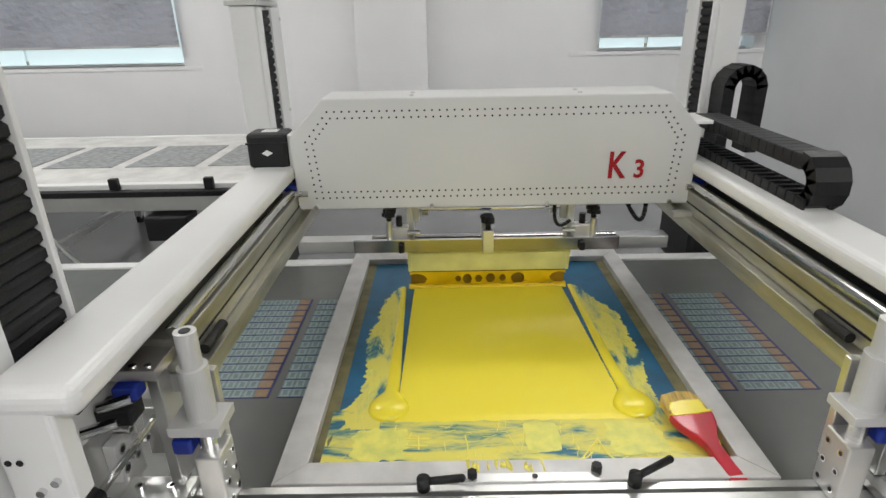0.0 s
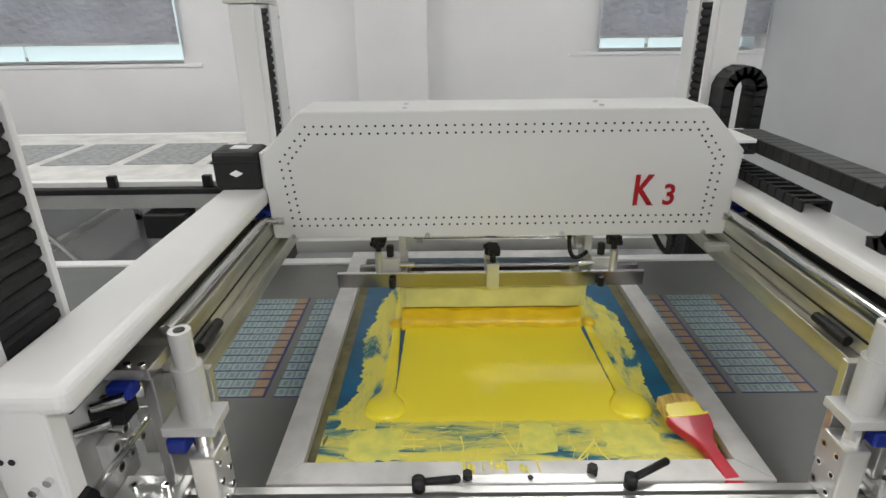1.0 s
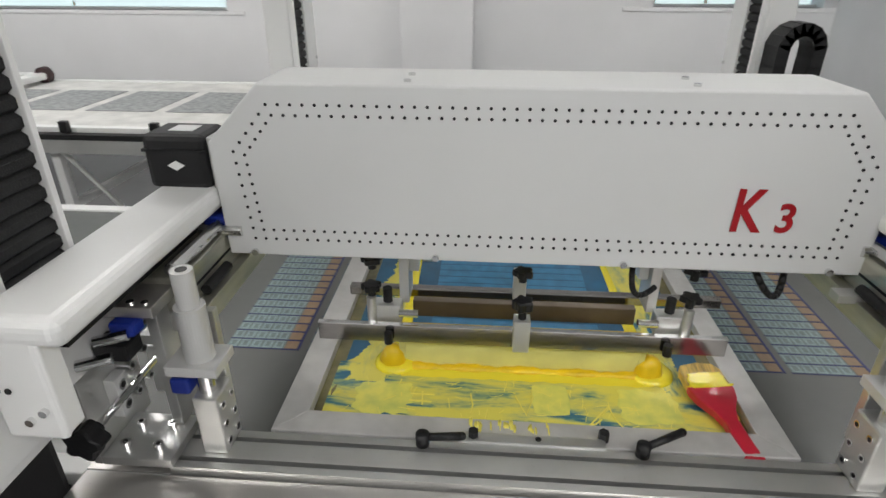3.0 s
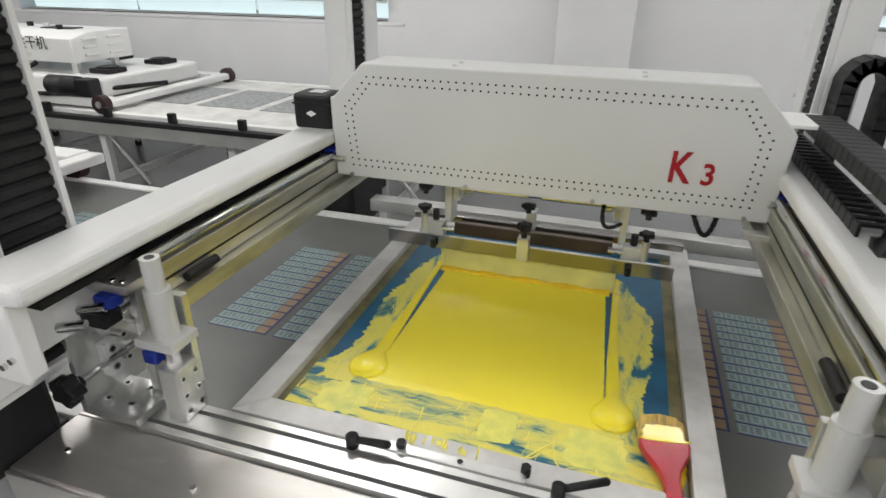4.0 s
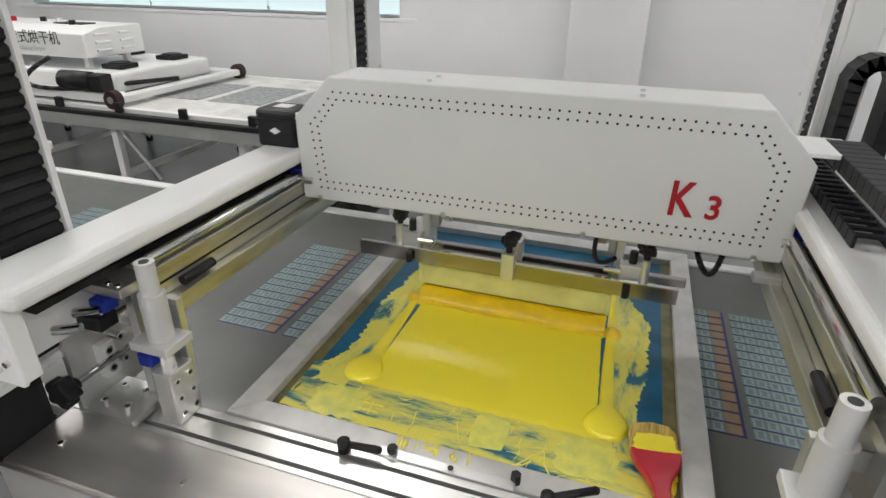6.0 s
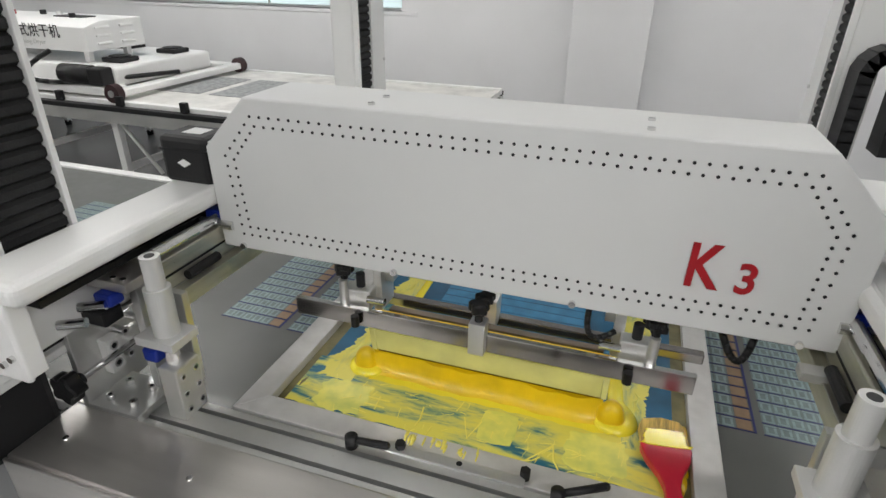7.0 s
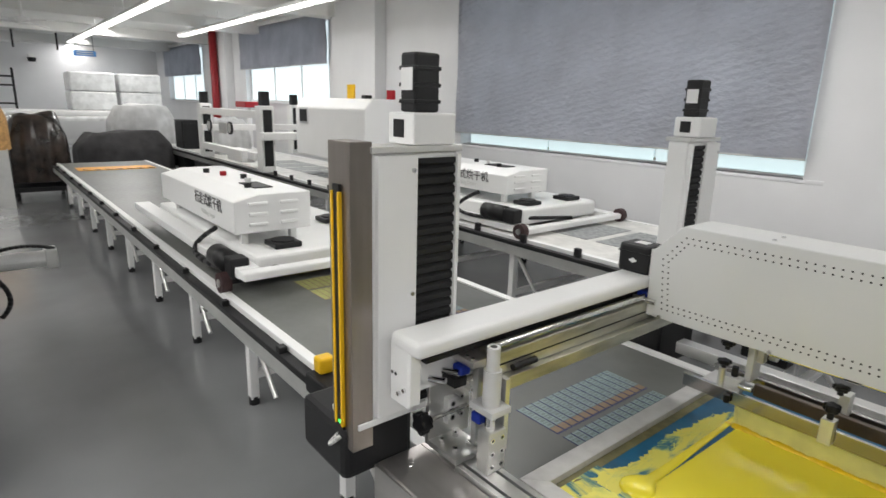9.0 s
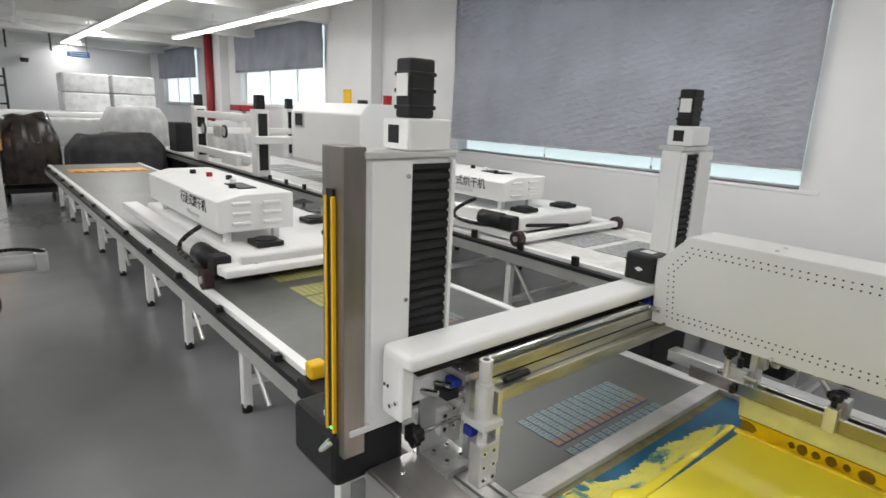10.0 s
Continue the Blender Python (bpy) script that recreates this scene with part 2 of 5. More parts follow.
def bar(*a, **k):
    bm = bmesh.new()
    rod(bm, *a, **k)
    return bm


def lettering(body, x, z, size, y, material, parent, name="lettering", label="", shear=0.0, face="front", offset=0.0, wide=1.0):
    """Letters in the built-in font, turned into a mesh, upright on a face."""
    cu = bpy.data.curves.new(name, "FONT")
    cu.body, cu.size, cu.extrude, cu.shear, cu.offset = body, size, 0.0006, shear, offset
    tmp = bpy.data.objects.new(name, cu)
    scene.collection.objects.link(tmp)
    bpy.context.view_layer.update()
    me = bpy.data.meshes.new_from_object(tmp.evaluated_get(bpy.context.evaluated_depsgraph_get()))
    bpy.data.objects.remove(tmp)
    ob = new(name, me)
    me.materials.clear()
    me.materials.append(material)
    turn = {"front": pose(0, 0, 0, 90, 0, 0), "left": pose(0, 0, 0, 90, 0, -90), "top": Matrix()}[face]
    ob.parent = parent
    p = (Vector((x, y, z)) - ORIGIN[parent]) * S
    ob.matrix_basis = Matrix.Translation(p) @ turn @ Matrix.Diagonal((S * wide, S, S, 1))
    ORIGIN[ob] = Vector((x, y, z))
    return tagged(ob, label)

# ---------------------------------------------------------------- room
X0, X1, Y0, Y1 = -13.2, 1.5, -3.2, 2.42
thing("floor", "glossy grey epoxy factory floor", "floor", kind="structure", bm=block(X0 - 0.2, X1 + 0.2, Y0 - 0.2, Y1 + 0.3, Z0 - 0.1, Z0), material=FLOORM)
thing("ceiling", "white painted factory ceiling", "ceiling", kind="structure", bm=block(X0 - 0.2, X1 + 0.2, Y0 - 0.2, Y1 + 0.3, CEIL, CEIL + 0.1), material=CEILM)
thing("wall_west", "white far end wall", "wall", kind="structure", bm=block(X0 - 0.2, X0, Y0 - 0.2, Y1 + 0.3, Z0, CEIL), material=WALL)
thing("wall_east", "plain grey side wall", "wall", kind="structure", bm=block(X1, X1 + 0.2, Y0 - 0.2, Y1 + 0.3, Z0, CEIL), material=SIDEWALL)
thing("wall_south", "white wall", "wall", kind="structure", bm=block(X0 - 0.2, X1 + 0.2, Y0 - 0.2, Y0, Z0, CEIL), material=WALL)
# Window wall: openings are (x0, x1, sill, head, blind hem, blind x0, blind x1)
WINDOWS = [(-12.4, -10.3, 1.35, 2.25, 1.78, -12.45, -10.25), (-8.45, -6.05, 1.38, 2.28, 1.80, -8.5, -6.0), (-3.86, -1.355, 1.105, 2.26, 1.202, -3.87, -1.343), (0.682, 1.44, 1.135, 2.26, 1.205, 0.672, 1.47)]
bm = fresh()
xs = X0
for a, b, s, h, hem, _, _ in WINDOWS:
    slab(bm, xs, a, Y1, Y1 + 0.16, Z0, CEIL)
    slab(bm, a, b, Y1, Y1 + 0.16, Z0, s)
    slab(bm, a, b, Y1, Y1 + 0.16, h, CEIL)
    xs = b
slab(bm, xs, X1, Y1, Y1 + 0.16, Z0, CEIL)
thing("wall_north", "white plastered window wall", "wall", kind="structure", bm=bm, material=WALL)
for i, (px0, px1, d) in enumerate([(-0.486, -0.148, 0.11), (-5.75, -4.95, 0.12), (-9.55, -8.9, 0.12)]):
    thing("wall_pilaster", "white plastered wall pilaster", "pilaster", kind="structure", bm=block(px0, px1, Y1 - d, Y1, Z0, CEIL, bevel=0.004), material=WALL)
for i, (a, b, s, h, hem, ba, bb) in enumerate(WINDOWS):
    w = thing(f"window_{i + 1}", "white framed factory window", "window", ((a + b) / 2, Y1, s), kind="structure")
    low = i > 1
    for z0, z1 in ((s, s + (0.012 if low else 0.03)), (h - 0.03, h)):
        part("window_frame", block(a, b, Y1 + 0.07, Y1 + 0.10, z0, z1), WHITE, w)
    n = 3
    for k in range(n + 1):
        x = a + (b - a - 0.03) * k / n
        part("window_frame", block(x, x + 0.03, Y1 + (0.105 if low else 0.07), Y1 + (0.12 if low else 0.10), s + 0.03, h - 0.03), WHITE, w)
    part("window_sill", block(a - (0.14 if low else 0.05), min(X1, b + (0.09 if low else 0.05)), Y1 - (0.005 if low else 0.03), Y1 + 0.07, s - 0.02, s, bevel=0.003), WALL, w)
    for k in range(n):
        x = a + (b - a - 0.03) * k / n
        part("pane", block(x + 0.03, x + (b - a) / n, Y1 + 0.085, Y1 + 0.09, s + (0.012 if low else 0.03), h - 0.03), DIMPANE if low else SKYP, w, "bright daylit pane")
    BCLOTH = BLINDQ if low else BLIND
    bl = thing("roller_blind", "grey textured cloth roller blind, lowered" if i > 1 else "plain grey roller blind, half lowered", "blind", ((a + b) / 2, Y1 - 0.03, hem), group="window blinds")
    bm = fresh()
    nx, nz = 60, 10
    grid = [[bm.verts.new((ba + (bb - ba) * p / nx, Y1 - 0.05 - 0.010 * math.sin(p * 0.7) * (1 - q / nz) - 0.004 * math.sin(p * 2.1 + q), hem + (h + 0.03 - hem) * q / nz)) for q in range(nz + 1)] for p in range(nx + 1)]
    for p in range(nx):
        for q in range(nz):
            bm.faces.new((grid[p][q], grid[p + 1][q], grid[p + 1][q + 1], grid[p][q + 1]))
    bmesh.ops.solidify(bm, geom=bm.faces[:], thickness=0.003)
    part("cloth", bm, BCLOTH, bl, smooth=True)
    part("hem_bar", block(ba, bb, Y1 - 0.056, Y1 - 0.044, hem - 0.008, hem + 0.004), ALUMATT, bl)
    part("roller", bar((a - 0.06, Y1 - 0.05, h + 0.05), (b + 0.06, Y1 - 0.05, h + 0.05), 0.025), WHITE, bl)
pipe = thing("red_pipe", "red painted fire pipe on the wall", "pipe", (-9.2, Y1 - 0.18, Z0), bm=bar((-9.2, Y1 - 0.18, Z0), (-9.2, Y1 - 0.18, CEIL), 0.055), material=REDPIPE, smooth=True)
# Lit tubes under the ceiling; two at y 1.25 are unseen additions.
for ly, ends in ((0.72, (-10.5, -9.25, -8.0, -6.75, -5.5, -4.25, -3.0, -1.75)), (1.65, (-8.0, -6.75, -5.5, -4.25)), (1.25, (-0.5, 0.75)), (-1.5, (-10.5, -9.25, -8.0, -6.75, -5.5, -4.25, -3.0, -1.75))):
    for lx in ends:
        fx = thing("ceiling_light", "lit white fluorescent batten under the ceiling", "ceiling light", (lx, ly, CEIL), group="ceiling lights")
        part("housing", block(lx - 0.62, lx + 0.62, ly - 0.05, ly + 0.05, CEIL - 0.165, CEIL - 0.135, bevel=0.004), WHITE, fx)
        part("diffuser", block(lx - 0.60, lx + 0.60, ly - 0.04, ly + 0.04, CEIL - 0.178, CEIL - 0.166), TUBE, fx, "glowing white diffuser")
        for hx in (lx - 0.4, lx + 0.4):
            part("hanger_rod", bar((hx, ly, CEIL - 0.136), (hx, ly, CEIL), 0.004, 6), WHITE, fx)


# ---------------------------------------------------------------- tables
def long_table(name, label, xa, xb, ya, yb, top, legs, mat_top, inset=0.03):
    t = thing(name, label, "printing table", ((xa + xb) / 2, (ya + yb) / 2, Z0))
    part("tabletop", block(xa, xb, ya + 0.03, yb - 0.03, top - 0.02, top), mat_top, t)
    for y0, y1, s in ((ya, ya + 0.028, -1), (yb - 0.028, yb, 1)):
        part("edge_rail", block(xa, xb, y0, y1, top - 0.022, top + 0.004, bevel=0.002), WHITE, t)
        yo = ya - 0.03 if s < 0 else yb
        part("guide_track", block(xa, xb, yo, yo + 0.03, top - 0.03, top - 0.012, bevel=0.002), BLACKP, t)
        part("side_beam", block(xa, xb, min(y0, yo) + 0.004, max(y1, yo + 0.03) - 0.004, top - 0.075, top - 0.031), ALUMATT, t)
    for lx in legs:
        for ly in (ya + inset, yb - inset - 0.026):
            part("leg", block(lx - 0.015, lx + 0.015, ly, ly + 0.028, Z0 + 0.02, top - 0.075, bevel=0.002), WHITE, t)
            part("foot", bar((lx, ly + 0.014, Z0), (lx, ly + 0.014, Z0 + 0.028), 0.017), BLACK, t)
        part("crossbar", block(lx - 0.012, lx + 0.012, ya + inset + 0.028, yb - inset - 0.026, Z0 + 0.09, Z0 + 0.115), WHITE, t)
        part("brace", bar((lx + 0.02, ya + inset + 0.014, top - 0.09), (lx + 0.18, ya + inset + 0.014, Z0 + 0.10), 0.008, 8), ALUMATT, t)
    return t


TOP = 0.80
near_table = long_table("printing_table", "long aluminium framed printing table with grey resin top", -6.5, 1.42, -0.085, 0.66, TOP, [-6.2 + 0.6 * k for k in range(13)], GLASS)
far_table = long_table("printing_table", "long white framed table with framed cloth panels", -9.0, -0.72, 1.20, 2.02, 0.835, [-8.7 + 0.6 * k for k in range(14)], DUST)
for k in range(-10, 4):
    x = -1.70 + 0.2965 * k
    if -6 < x < -0.75:
        part("stop_block", block(x - 0.014, x + 0.014, 1.178, 1.198, 0.825, 0.862, bevel=0.003), BLACK, far_table)
for k in range(17):
    x = -6.237 + 0.42 * k
    part("stop_block", block(x - 0.013, x + 0.013, -0.112, -0.09, 0.775, 0.805, bevel=0.003), BLACK, near_table)
for k in range(-14, 3):
    x = -1.502 + 0.2955 * k
    thing("stretched_cloth", "grey cloth stretched flat on the white far table", "cloth", (x, 1.61, 0.835), group="stretched cloths", bm=block(x, x + 0.247, 1.44, 1.79, 0.8352, 0.8375), material=WEB)
part("drive_box", block(-1.02, -0.885, 1.15, 1.235, 0.665, 0.745, bevel=0.005), BLACKP, far_table, "black drive box under the table edge")


# Printed rows on the near table: a pair of columns for each step of the machine, fourteen rows each
STEP = 0.301


def print_block(x, olive=False, cols=5):
    b = thing("printed_block", "block of small printed label rows on the resin table", "printed sheet", (x, 0.31, TOP), group="printed label blocks")
    pale = TXTY if olive else TXT
    bmp, bmo, bml, bmg = fresh(), fresh(), fresh(), fresh()
    rows = 14
    y0, y1 = 0.156, 0.466
    h = (y1 - y0) / rows
    for r in range(rows):
        ya = y0 + r * h
        slab(bml, x, x + (0.107 if cols == 5 else 0.0175 * cols), ya, ya + 0.0018, TOP + 0.0002, TOP + 0.0007)
        if cols == 5:
            slab(bmo, x + 0.0875, x + 0.1055, ya + 0.003, ya + h - 0.0012, TOP + 0.0002, TOP + 0.0006)
        for c in range(cols):
            xa = x + 0.002 + c * 0.0171
            slab(bmg, xa, xa + 0.0142, ya + 0.003, ya + 0.0062, TOP + 0.0002, TOP + 0.0006)
            slab(bmg, xa, xa + 0.0142, ya + h - 0.0046, ya + h - 0.0016, TOP + 0.0002, TOP + 0.0006)
            slab(bmg, xa + 0.0008, xa + 0.0038, ya + 0.0066, ya + h - 0.005, TOP + 0.0002, TOP + 0.0006)
            slab(bmg, xa + 0.0106, xa + 0.0136, ya + 0.0066, ya + h - 0.005, TOP + 0.0002, TOP + 0.0006)
        slab(bmp, x + 0.0005, x + 0.0868 * cols / 5, ya + 0.0022, ya + h - 0.0004, TOP + 0.00005, TOP + 0.00015)
    if cols == 5:
        slab(bml, x + 0.1072, x + 0.110, y0, y1, TOP + 0.0002, TOP + 0.0008)
    tagged(part("ground_tint", bmp, TXTG if not olive else TXTY, b), kind="stuff")
    tagged(part("lettering", bmg, pale, b), kind="stuff")
    if cols == 5:
        tagged(part("tan_tab", bmo, TXTO if not olive else TXTY, b), kind="stuff")
    tagged(part("ruled_line", bml, TXTD if not olive else TXTO, b), kind="stuff")
    return b


TXTG = mat("grey green print", (0.17, 0.22, 0.22), 0.35, var=0.08, scale=40)
for k in range(5):
    print_block(-0.447 - STEP * k)
    print_block(-0.325 - STEP * k, cols=3)
for k in range(2):
    print_block(0.235 - STEP * k)
    print_block(0.3535 - STEP * k)
for x in (-1.985, -2.105, -2.285):
    print_block(x, True)


# ---------------------------------------------------------------- dryers on the tables
def dryer(x, y, z, label, dy=0.78, hd=0.49, back=0.05, high=0.135, size=0.072, lift=0.0):
    """Walking dryer: x is its right end, y its near side, z the table top."""
    d = thing("walking_dryer", label, "textile dryer", (x - 0.5, y + 0.3, z), group="walking dryers")
    part("base_frame", block(x - 1.5, x - 0.06, y - 0.02, y + 0.05, z + lift + 0.012, z + lift + 0.045, bevel=0.004), WHITE, d)
    part("base_frame", block(x - 1.5, x - 0.06, y + dy - 0.05, y + dy + 0.02, z + lift + 0.012, z + lift + 0.045, bevel=0.004), WHITE, d)
    part("end_frame", block(x - 0.06, x - 0.01, y - 0.02, y + dy + 0.02, z + lift + 0.015, z + lift + 0.042, bevel=0.006), WHITE, d)
    part("hood", block(x - 1.35, x - 0.12, y + 0.06, y + dy - 0.06, z + 0.03, z + 0.105, bevel=0.012), WHITE, d)
    for fx_, fy_ in ((0.22, 0.2), (0.22, 0.5), (0.52, 0.55), (0.9, 0.55)):
        fan = part("fan", block(x - fx_ - 0.05, x - fx_ + 0.05, y + fy_ - 0.05, y + fy_ + 0.05, z + 0.106, z + 0.125, bevel=0.004), BLACK, d, "black square fan")
        part("grille", bar((x - fx_, y + fy_, z + 0.1255), (x - fx_, y + fy_, z + 0.130), 0.042, 20), BLACKP, fan)
    for ly in (y + back + 0.05, y + hd - 0.05):
        for lx in (x - 0.33, x - 1.15):
            part("box_post", block(lx - 0.012, lx + 0.012, ly - 0.012, ly + 0.012, z + 0.104, z + 0.152), WHITE, d)
    bx0, bx1, by0, by1, bz0, bz1 = x - 1.22, x - 0.27, y + back, y + hd, z + 0.15, z + 0.15 + high
    bm = fresh()
    prism(bm, [(by0, bz0), (by1, bz0), (by1, bz1), (by0 + 0.09, bz1), (by0, bz1 - 0.022)], "x", bx0, bx1, 0.004)
    box = part("control_box", bm, WHITE, d)
    for k in range(3):
        for yy in (by0 + 0.05, by0 + (by1 - by0) * 0.58):
            part("louvre", block(bx1 - 0.001, bx1 + 0.007, yy, yy + (by1 - by0) * 0.24, bz0 + high * (0.18 + 0.27 * k), bz0 + high * (0.27 + 0.27 * k), bevel=0.003), WHITE, box)
    for k, (c, yy) in enumerate([(BLACK, 0.13), (REDP, 0.16), (BLACK, 0.20), (WHITE, 0.17), (BLACK, 0.12)]):
        part("push_button", bar((bx0 + 0.25 + 0.13 * k, by0 + yy, bz1), (bx0 + 0.25 + 0.13 * k, by0 + yy, bz1 + 0.018), 0.013), c, box)
    part("meter", block(bx1 - 0.3, bx1 - 0.14, by0 + 0.13, by0 + 0.2, bz1, bz1 + 0.004), BLACKP, box, "dark name plate")
    ORIGIN[box] = ORIGIN[d]
    lettering("\u884c\u8d70\u5f0f\u70d8\u5e72\u673a", bx1 - size * 8.3, bz0 + high * 0.46, size, by0 - 0.0012, BLACKP, box, label="black painted characters")
    lettering("Walking Dryer", bx1 - size * 6.9, bz0 + high * 0.18, size * 0.5, by0 - 0.0012, ALUMATT, box, label="small grey letters")
    part("motor", bar((x - 0.30, y - 0.005, z + 0.085), (x - 0.16, y - 0.005, z + 0.085), 0.038), BLACK, d, "black geared drive motor", smooth=True)
    part("gearbox", block(x - 0.16, x - 0.09, y - 0.03, y + 0.03, z + 0.05, z + 0.115, bevel=0.006), BLACKP, d)
    xw = x - (0.14 if lift else 0.03)
    part("axle", bar((xw, y - 0.05, z + 0.03), (xw, y + dy + 0.05, z + 0.03), 0.009), BLACKP, d)
    for wy in (y - 0.04, y + dy + 0.03):
        wheel = part("wheel", bar((xw, wy - 0.016, z + 0.032), (xw, wy + 0.016, z + 0.032), 0.034, 24), TYRE, d, smooth=False)
        part("hub", bar((xw, wy - 0.02, z + 0.032), (xw, wy + 0.02, z + 0.032), 0.013), ALU, wheel)
    bm = fresh()
    tube(bm, arc((x - 0.38, y + 0.02, z + 0.16), (x - 0.66, y - 0.06, z + 0.02), (x - 0.2, y - 0.02, z + 0.06)) + [Vector((x - 0.02, y + 0.3, z + 0.062))], 0.009)
    part("cable", bm, BLACK, d, smooth=True)
    return d


dryer(-2.0, 1.245, 0.835, "white walking dryer with control box standing on the far table", dy=0.685, hd=0.40, back=0.10, high=0.115, size=0.056)
NEARDRYER = dryer(-2.10, -0.03, TOP, "white walking dryer with louvred control box on the long table", dy=0.66, hd=0.335, lift=0.045, size=0.052)

# ---------------------------------------------------------------- far end of the workshop
def drape(x0, x1, y0, y1, z0, z1, amp, seed, folds=9):
    """A cloth or film hung over a thing: domed top, folded skirts."""
    bm = fresh()
    nu, nv = 72, 14
    cx, cy = (x0 + x1) / 2, (y0 + y1) / 2
    rings = []
    for v in range(nv + 1):
        t = v / nv
        ring = []
        for u in range(nu):
            a = 2 * math.pi * u / nu
            c, s_ = math.cos(a), math.sin(a)
            k = 1 / max(abs(c), abs(s_)) ** 0.6
            r = min(1.0, t * 1.7) ** 0.6
            w = 1 + amp * max(0, t - 0.35) * (math.sin(folds * a + seed) + 0.6 * math.sin((folds * 2 + 3) * a + 2 * seed))
            z = z1 - (z1 - z0) * max(0, t - 0.35) / 0.65 - 0.05 * (z1 - z0) * t + 0.10 * (z1 - z0) * noise.noise((c * 2 * r + seed, s_ * 2 * r, t * 2))
            ring.append(bm.verts.new((cx + (x1 - x0) / 2 * c * k * r * w * 0.86, cy + (y1 - y0) / 2 * s_ * k * r * w * 0.86, max(z0, z))))
        rings.append(ring)
    for v in range(nv):
        for u in range(nu):
            bm.faces.new((rings[v][u], rings[v][(u + 1) % nu], rings[v + 1][(u + 1) % nu], rings[v + 1][u]))
    bmesh.ops.remove_doubles(bm, verts=bm.verts, dist=1e-4)
    return bm


thing("hazard_strip", "black and yellow striped end strip on the table", "hazard strip", (-6.0, 0.3, TOP), bm=block(-6.05, -5.8, 0.0, 0.58, TOP + 0.0005, TOP + 0.004), material=ORANGE)
for k in range(7):
    bm = fresh()
    prism(bm, [(-5.85, 0.03 + 0.08 * k), (-5.85, 0.06 + 0.08 * k), (-5.80, 0.09 + 0.08 * k), (-5.80, 0.06 + 0.08 * k)], "z", TOP + 0.0045, TOP + 0.006)
    part("black_stripe", bm, BLACK, bpy.data.objects["hazard_strip"])
heap = thing("wrapped_heap", "heap wrapped in shiny brown plastic film on a trolley", "covered goods", (-6.9, -0.18, Z0))
part("film", drape(-7.2, -6.6, -0.46, 0.1, 0.62, 1.22, 0.10, 2.0, 17), BROWN, heap, smooth=True)
part("trolley_deck", block(-7.2, -6.62, -0.44, 0.06, 0.54, 0.58), BLACKP, heap)
for x in (-7.15, -6.7):
    for y in (-0.38, 0.0):
        part("caster", bar((x, y - 0.015, 0.49), (x, y + 0.015, 0.49), 0.04, 16), BLACK, heap)
ch = thing("covered_machine", "low machine under a charcoal dust cloth", "covered machine", (-7.6, 0.7, Z0))
part("cloth", drape(-8.0, -7.3, 0.1, 1.25, 0.60, 1.02, 0.05, 1.0, 12), DARKC, ch, smooth=True)
part("plinth", block(-7.9, -7.4, 0.2, 1.15, Z0, 0.62), BLACKP, ch)
ps = thing("sheeted_machine", "machine under a pale draped dust sheet", "covered machine", (-8.4, 1.0, Z0))
part("sheet", drape(-8.8, -8.1, 0.6, 1.5, 0.75, 1.30, 0.07, 4.0, 10), LIGHTC, ps, smooth=True)
part("plinth", block(-8.7, -8.2, 0.7, 1.4, Z0, 0.8), BLACKP, ps)
bxm = thing("black_cabinet", "matt black control cabinet", "cabinet", (-7.4, 1.32, Z0))
part("body", block(-7.6, -7.3, 1.22, 1.40, Z0, 1.16, bevel=0.01), BLACKP, bxm)
part("door", block(-7.299, -7.29, 1.235, 1.385, 0.6, 1.12, bevel=0.002), BLACK, bxm)
sh2 = thing("sheeted_machine", "tall machine hung with white dust sheets", "covered machine", (-6.6, 1.5, Z0))
part("sheet", drape(-6.9, -6.4, 1.30, 1.75, 0.68, 1.20, 0.09, 7.0, 14), LIGHTC, sh2, smooth=True)
part("plinth", block(-6.8, -6.5, 1.35, 1.7, Z0, 0.72), WHITE, sh2)
net = thing("netted_bale", "bale in orange woven net on a stand", "bale", (-6.5, -0.52, Z0))
part("bale", drape(-6.75, -6.3, -0.78, -0.36, 0.94, 1.34, 0.02, 3.0, 8), ORMESH, net, smooth=True)
part("stand", block(-6.7, -6.35, -0.72, -0.42, Z0, 0.95), ALUMATT, net)
oven = thing("conveyor_oven", "long white oven wrapped in clear film", "oven", (-9.4, 0.5, Z0))
part("body", block(-9.8, -9.0, -0.35, 1.5, 0.78, 1.14, bevel=0.03), FILM, oven)
part("hood", block(-9.75, -9.05, -0.3, 1.45, 1.14, 1.21, bevel=0.02), WHITE, oven)
part("dark_front", block(-8.995, -8.985, -0.2, 1.0, 0.86, 1.08), SIDEWALL, oven)
for y in (-0.4, 0.4, 1.25):
    part("leg", block(-9.05, -9.0, y, y + 0.05, Z0, 0.78), WHITE, oven)
for y in (0.42, 0.98):
    for z in (1.2105, 1.455):
        thing("wrapped_carton", "white carton wrapped in glossy film", "carton", (-9.5, y + 0.23, z), group="wrapped cartons", bm=block(-9.75, -9.2, y, y + 0.52, z, z + 0.24, bevel=0.02), material=FILM)
rack = thing("steel_rack", "dark steel shelving rack at the end wall", "rack", (-10.6, -0.6, Z0))
for y in (-1.3, -0.7, -0.1):
    part("upright", block(-10.65, -10.62, y, y + 0.03, Z0, 1.75), BLACKP, rack)
for z in (0.9, 1.25, 1.5, 1.62):
    part("rail", block(-10.655, -10.615, -1.3, -0.07, z, z + 0.025), BLACKP, rack)
cctv = thing("wall_camera", "white dome security camera on the end wall", "security camera", (X0 + 0.1, 0.35, 2.0))
part("bracket", block(X0, X0 + 0.12, 0.32, 0.40, 2.02, 2.08), WHITE, cctv)
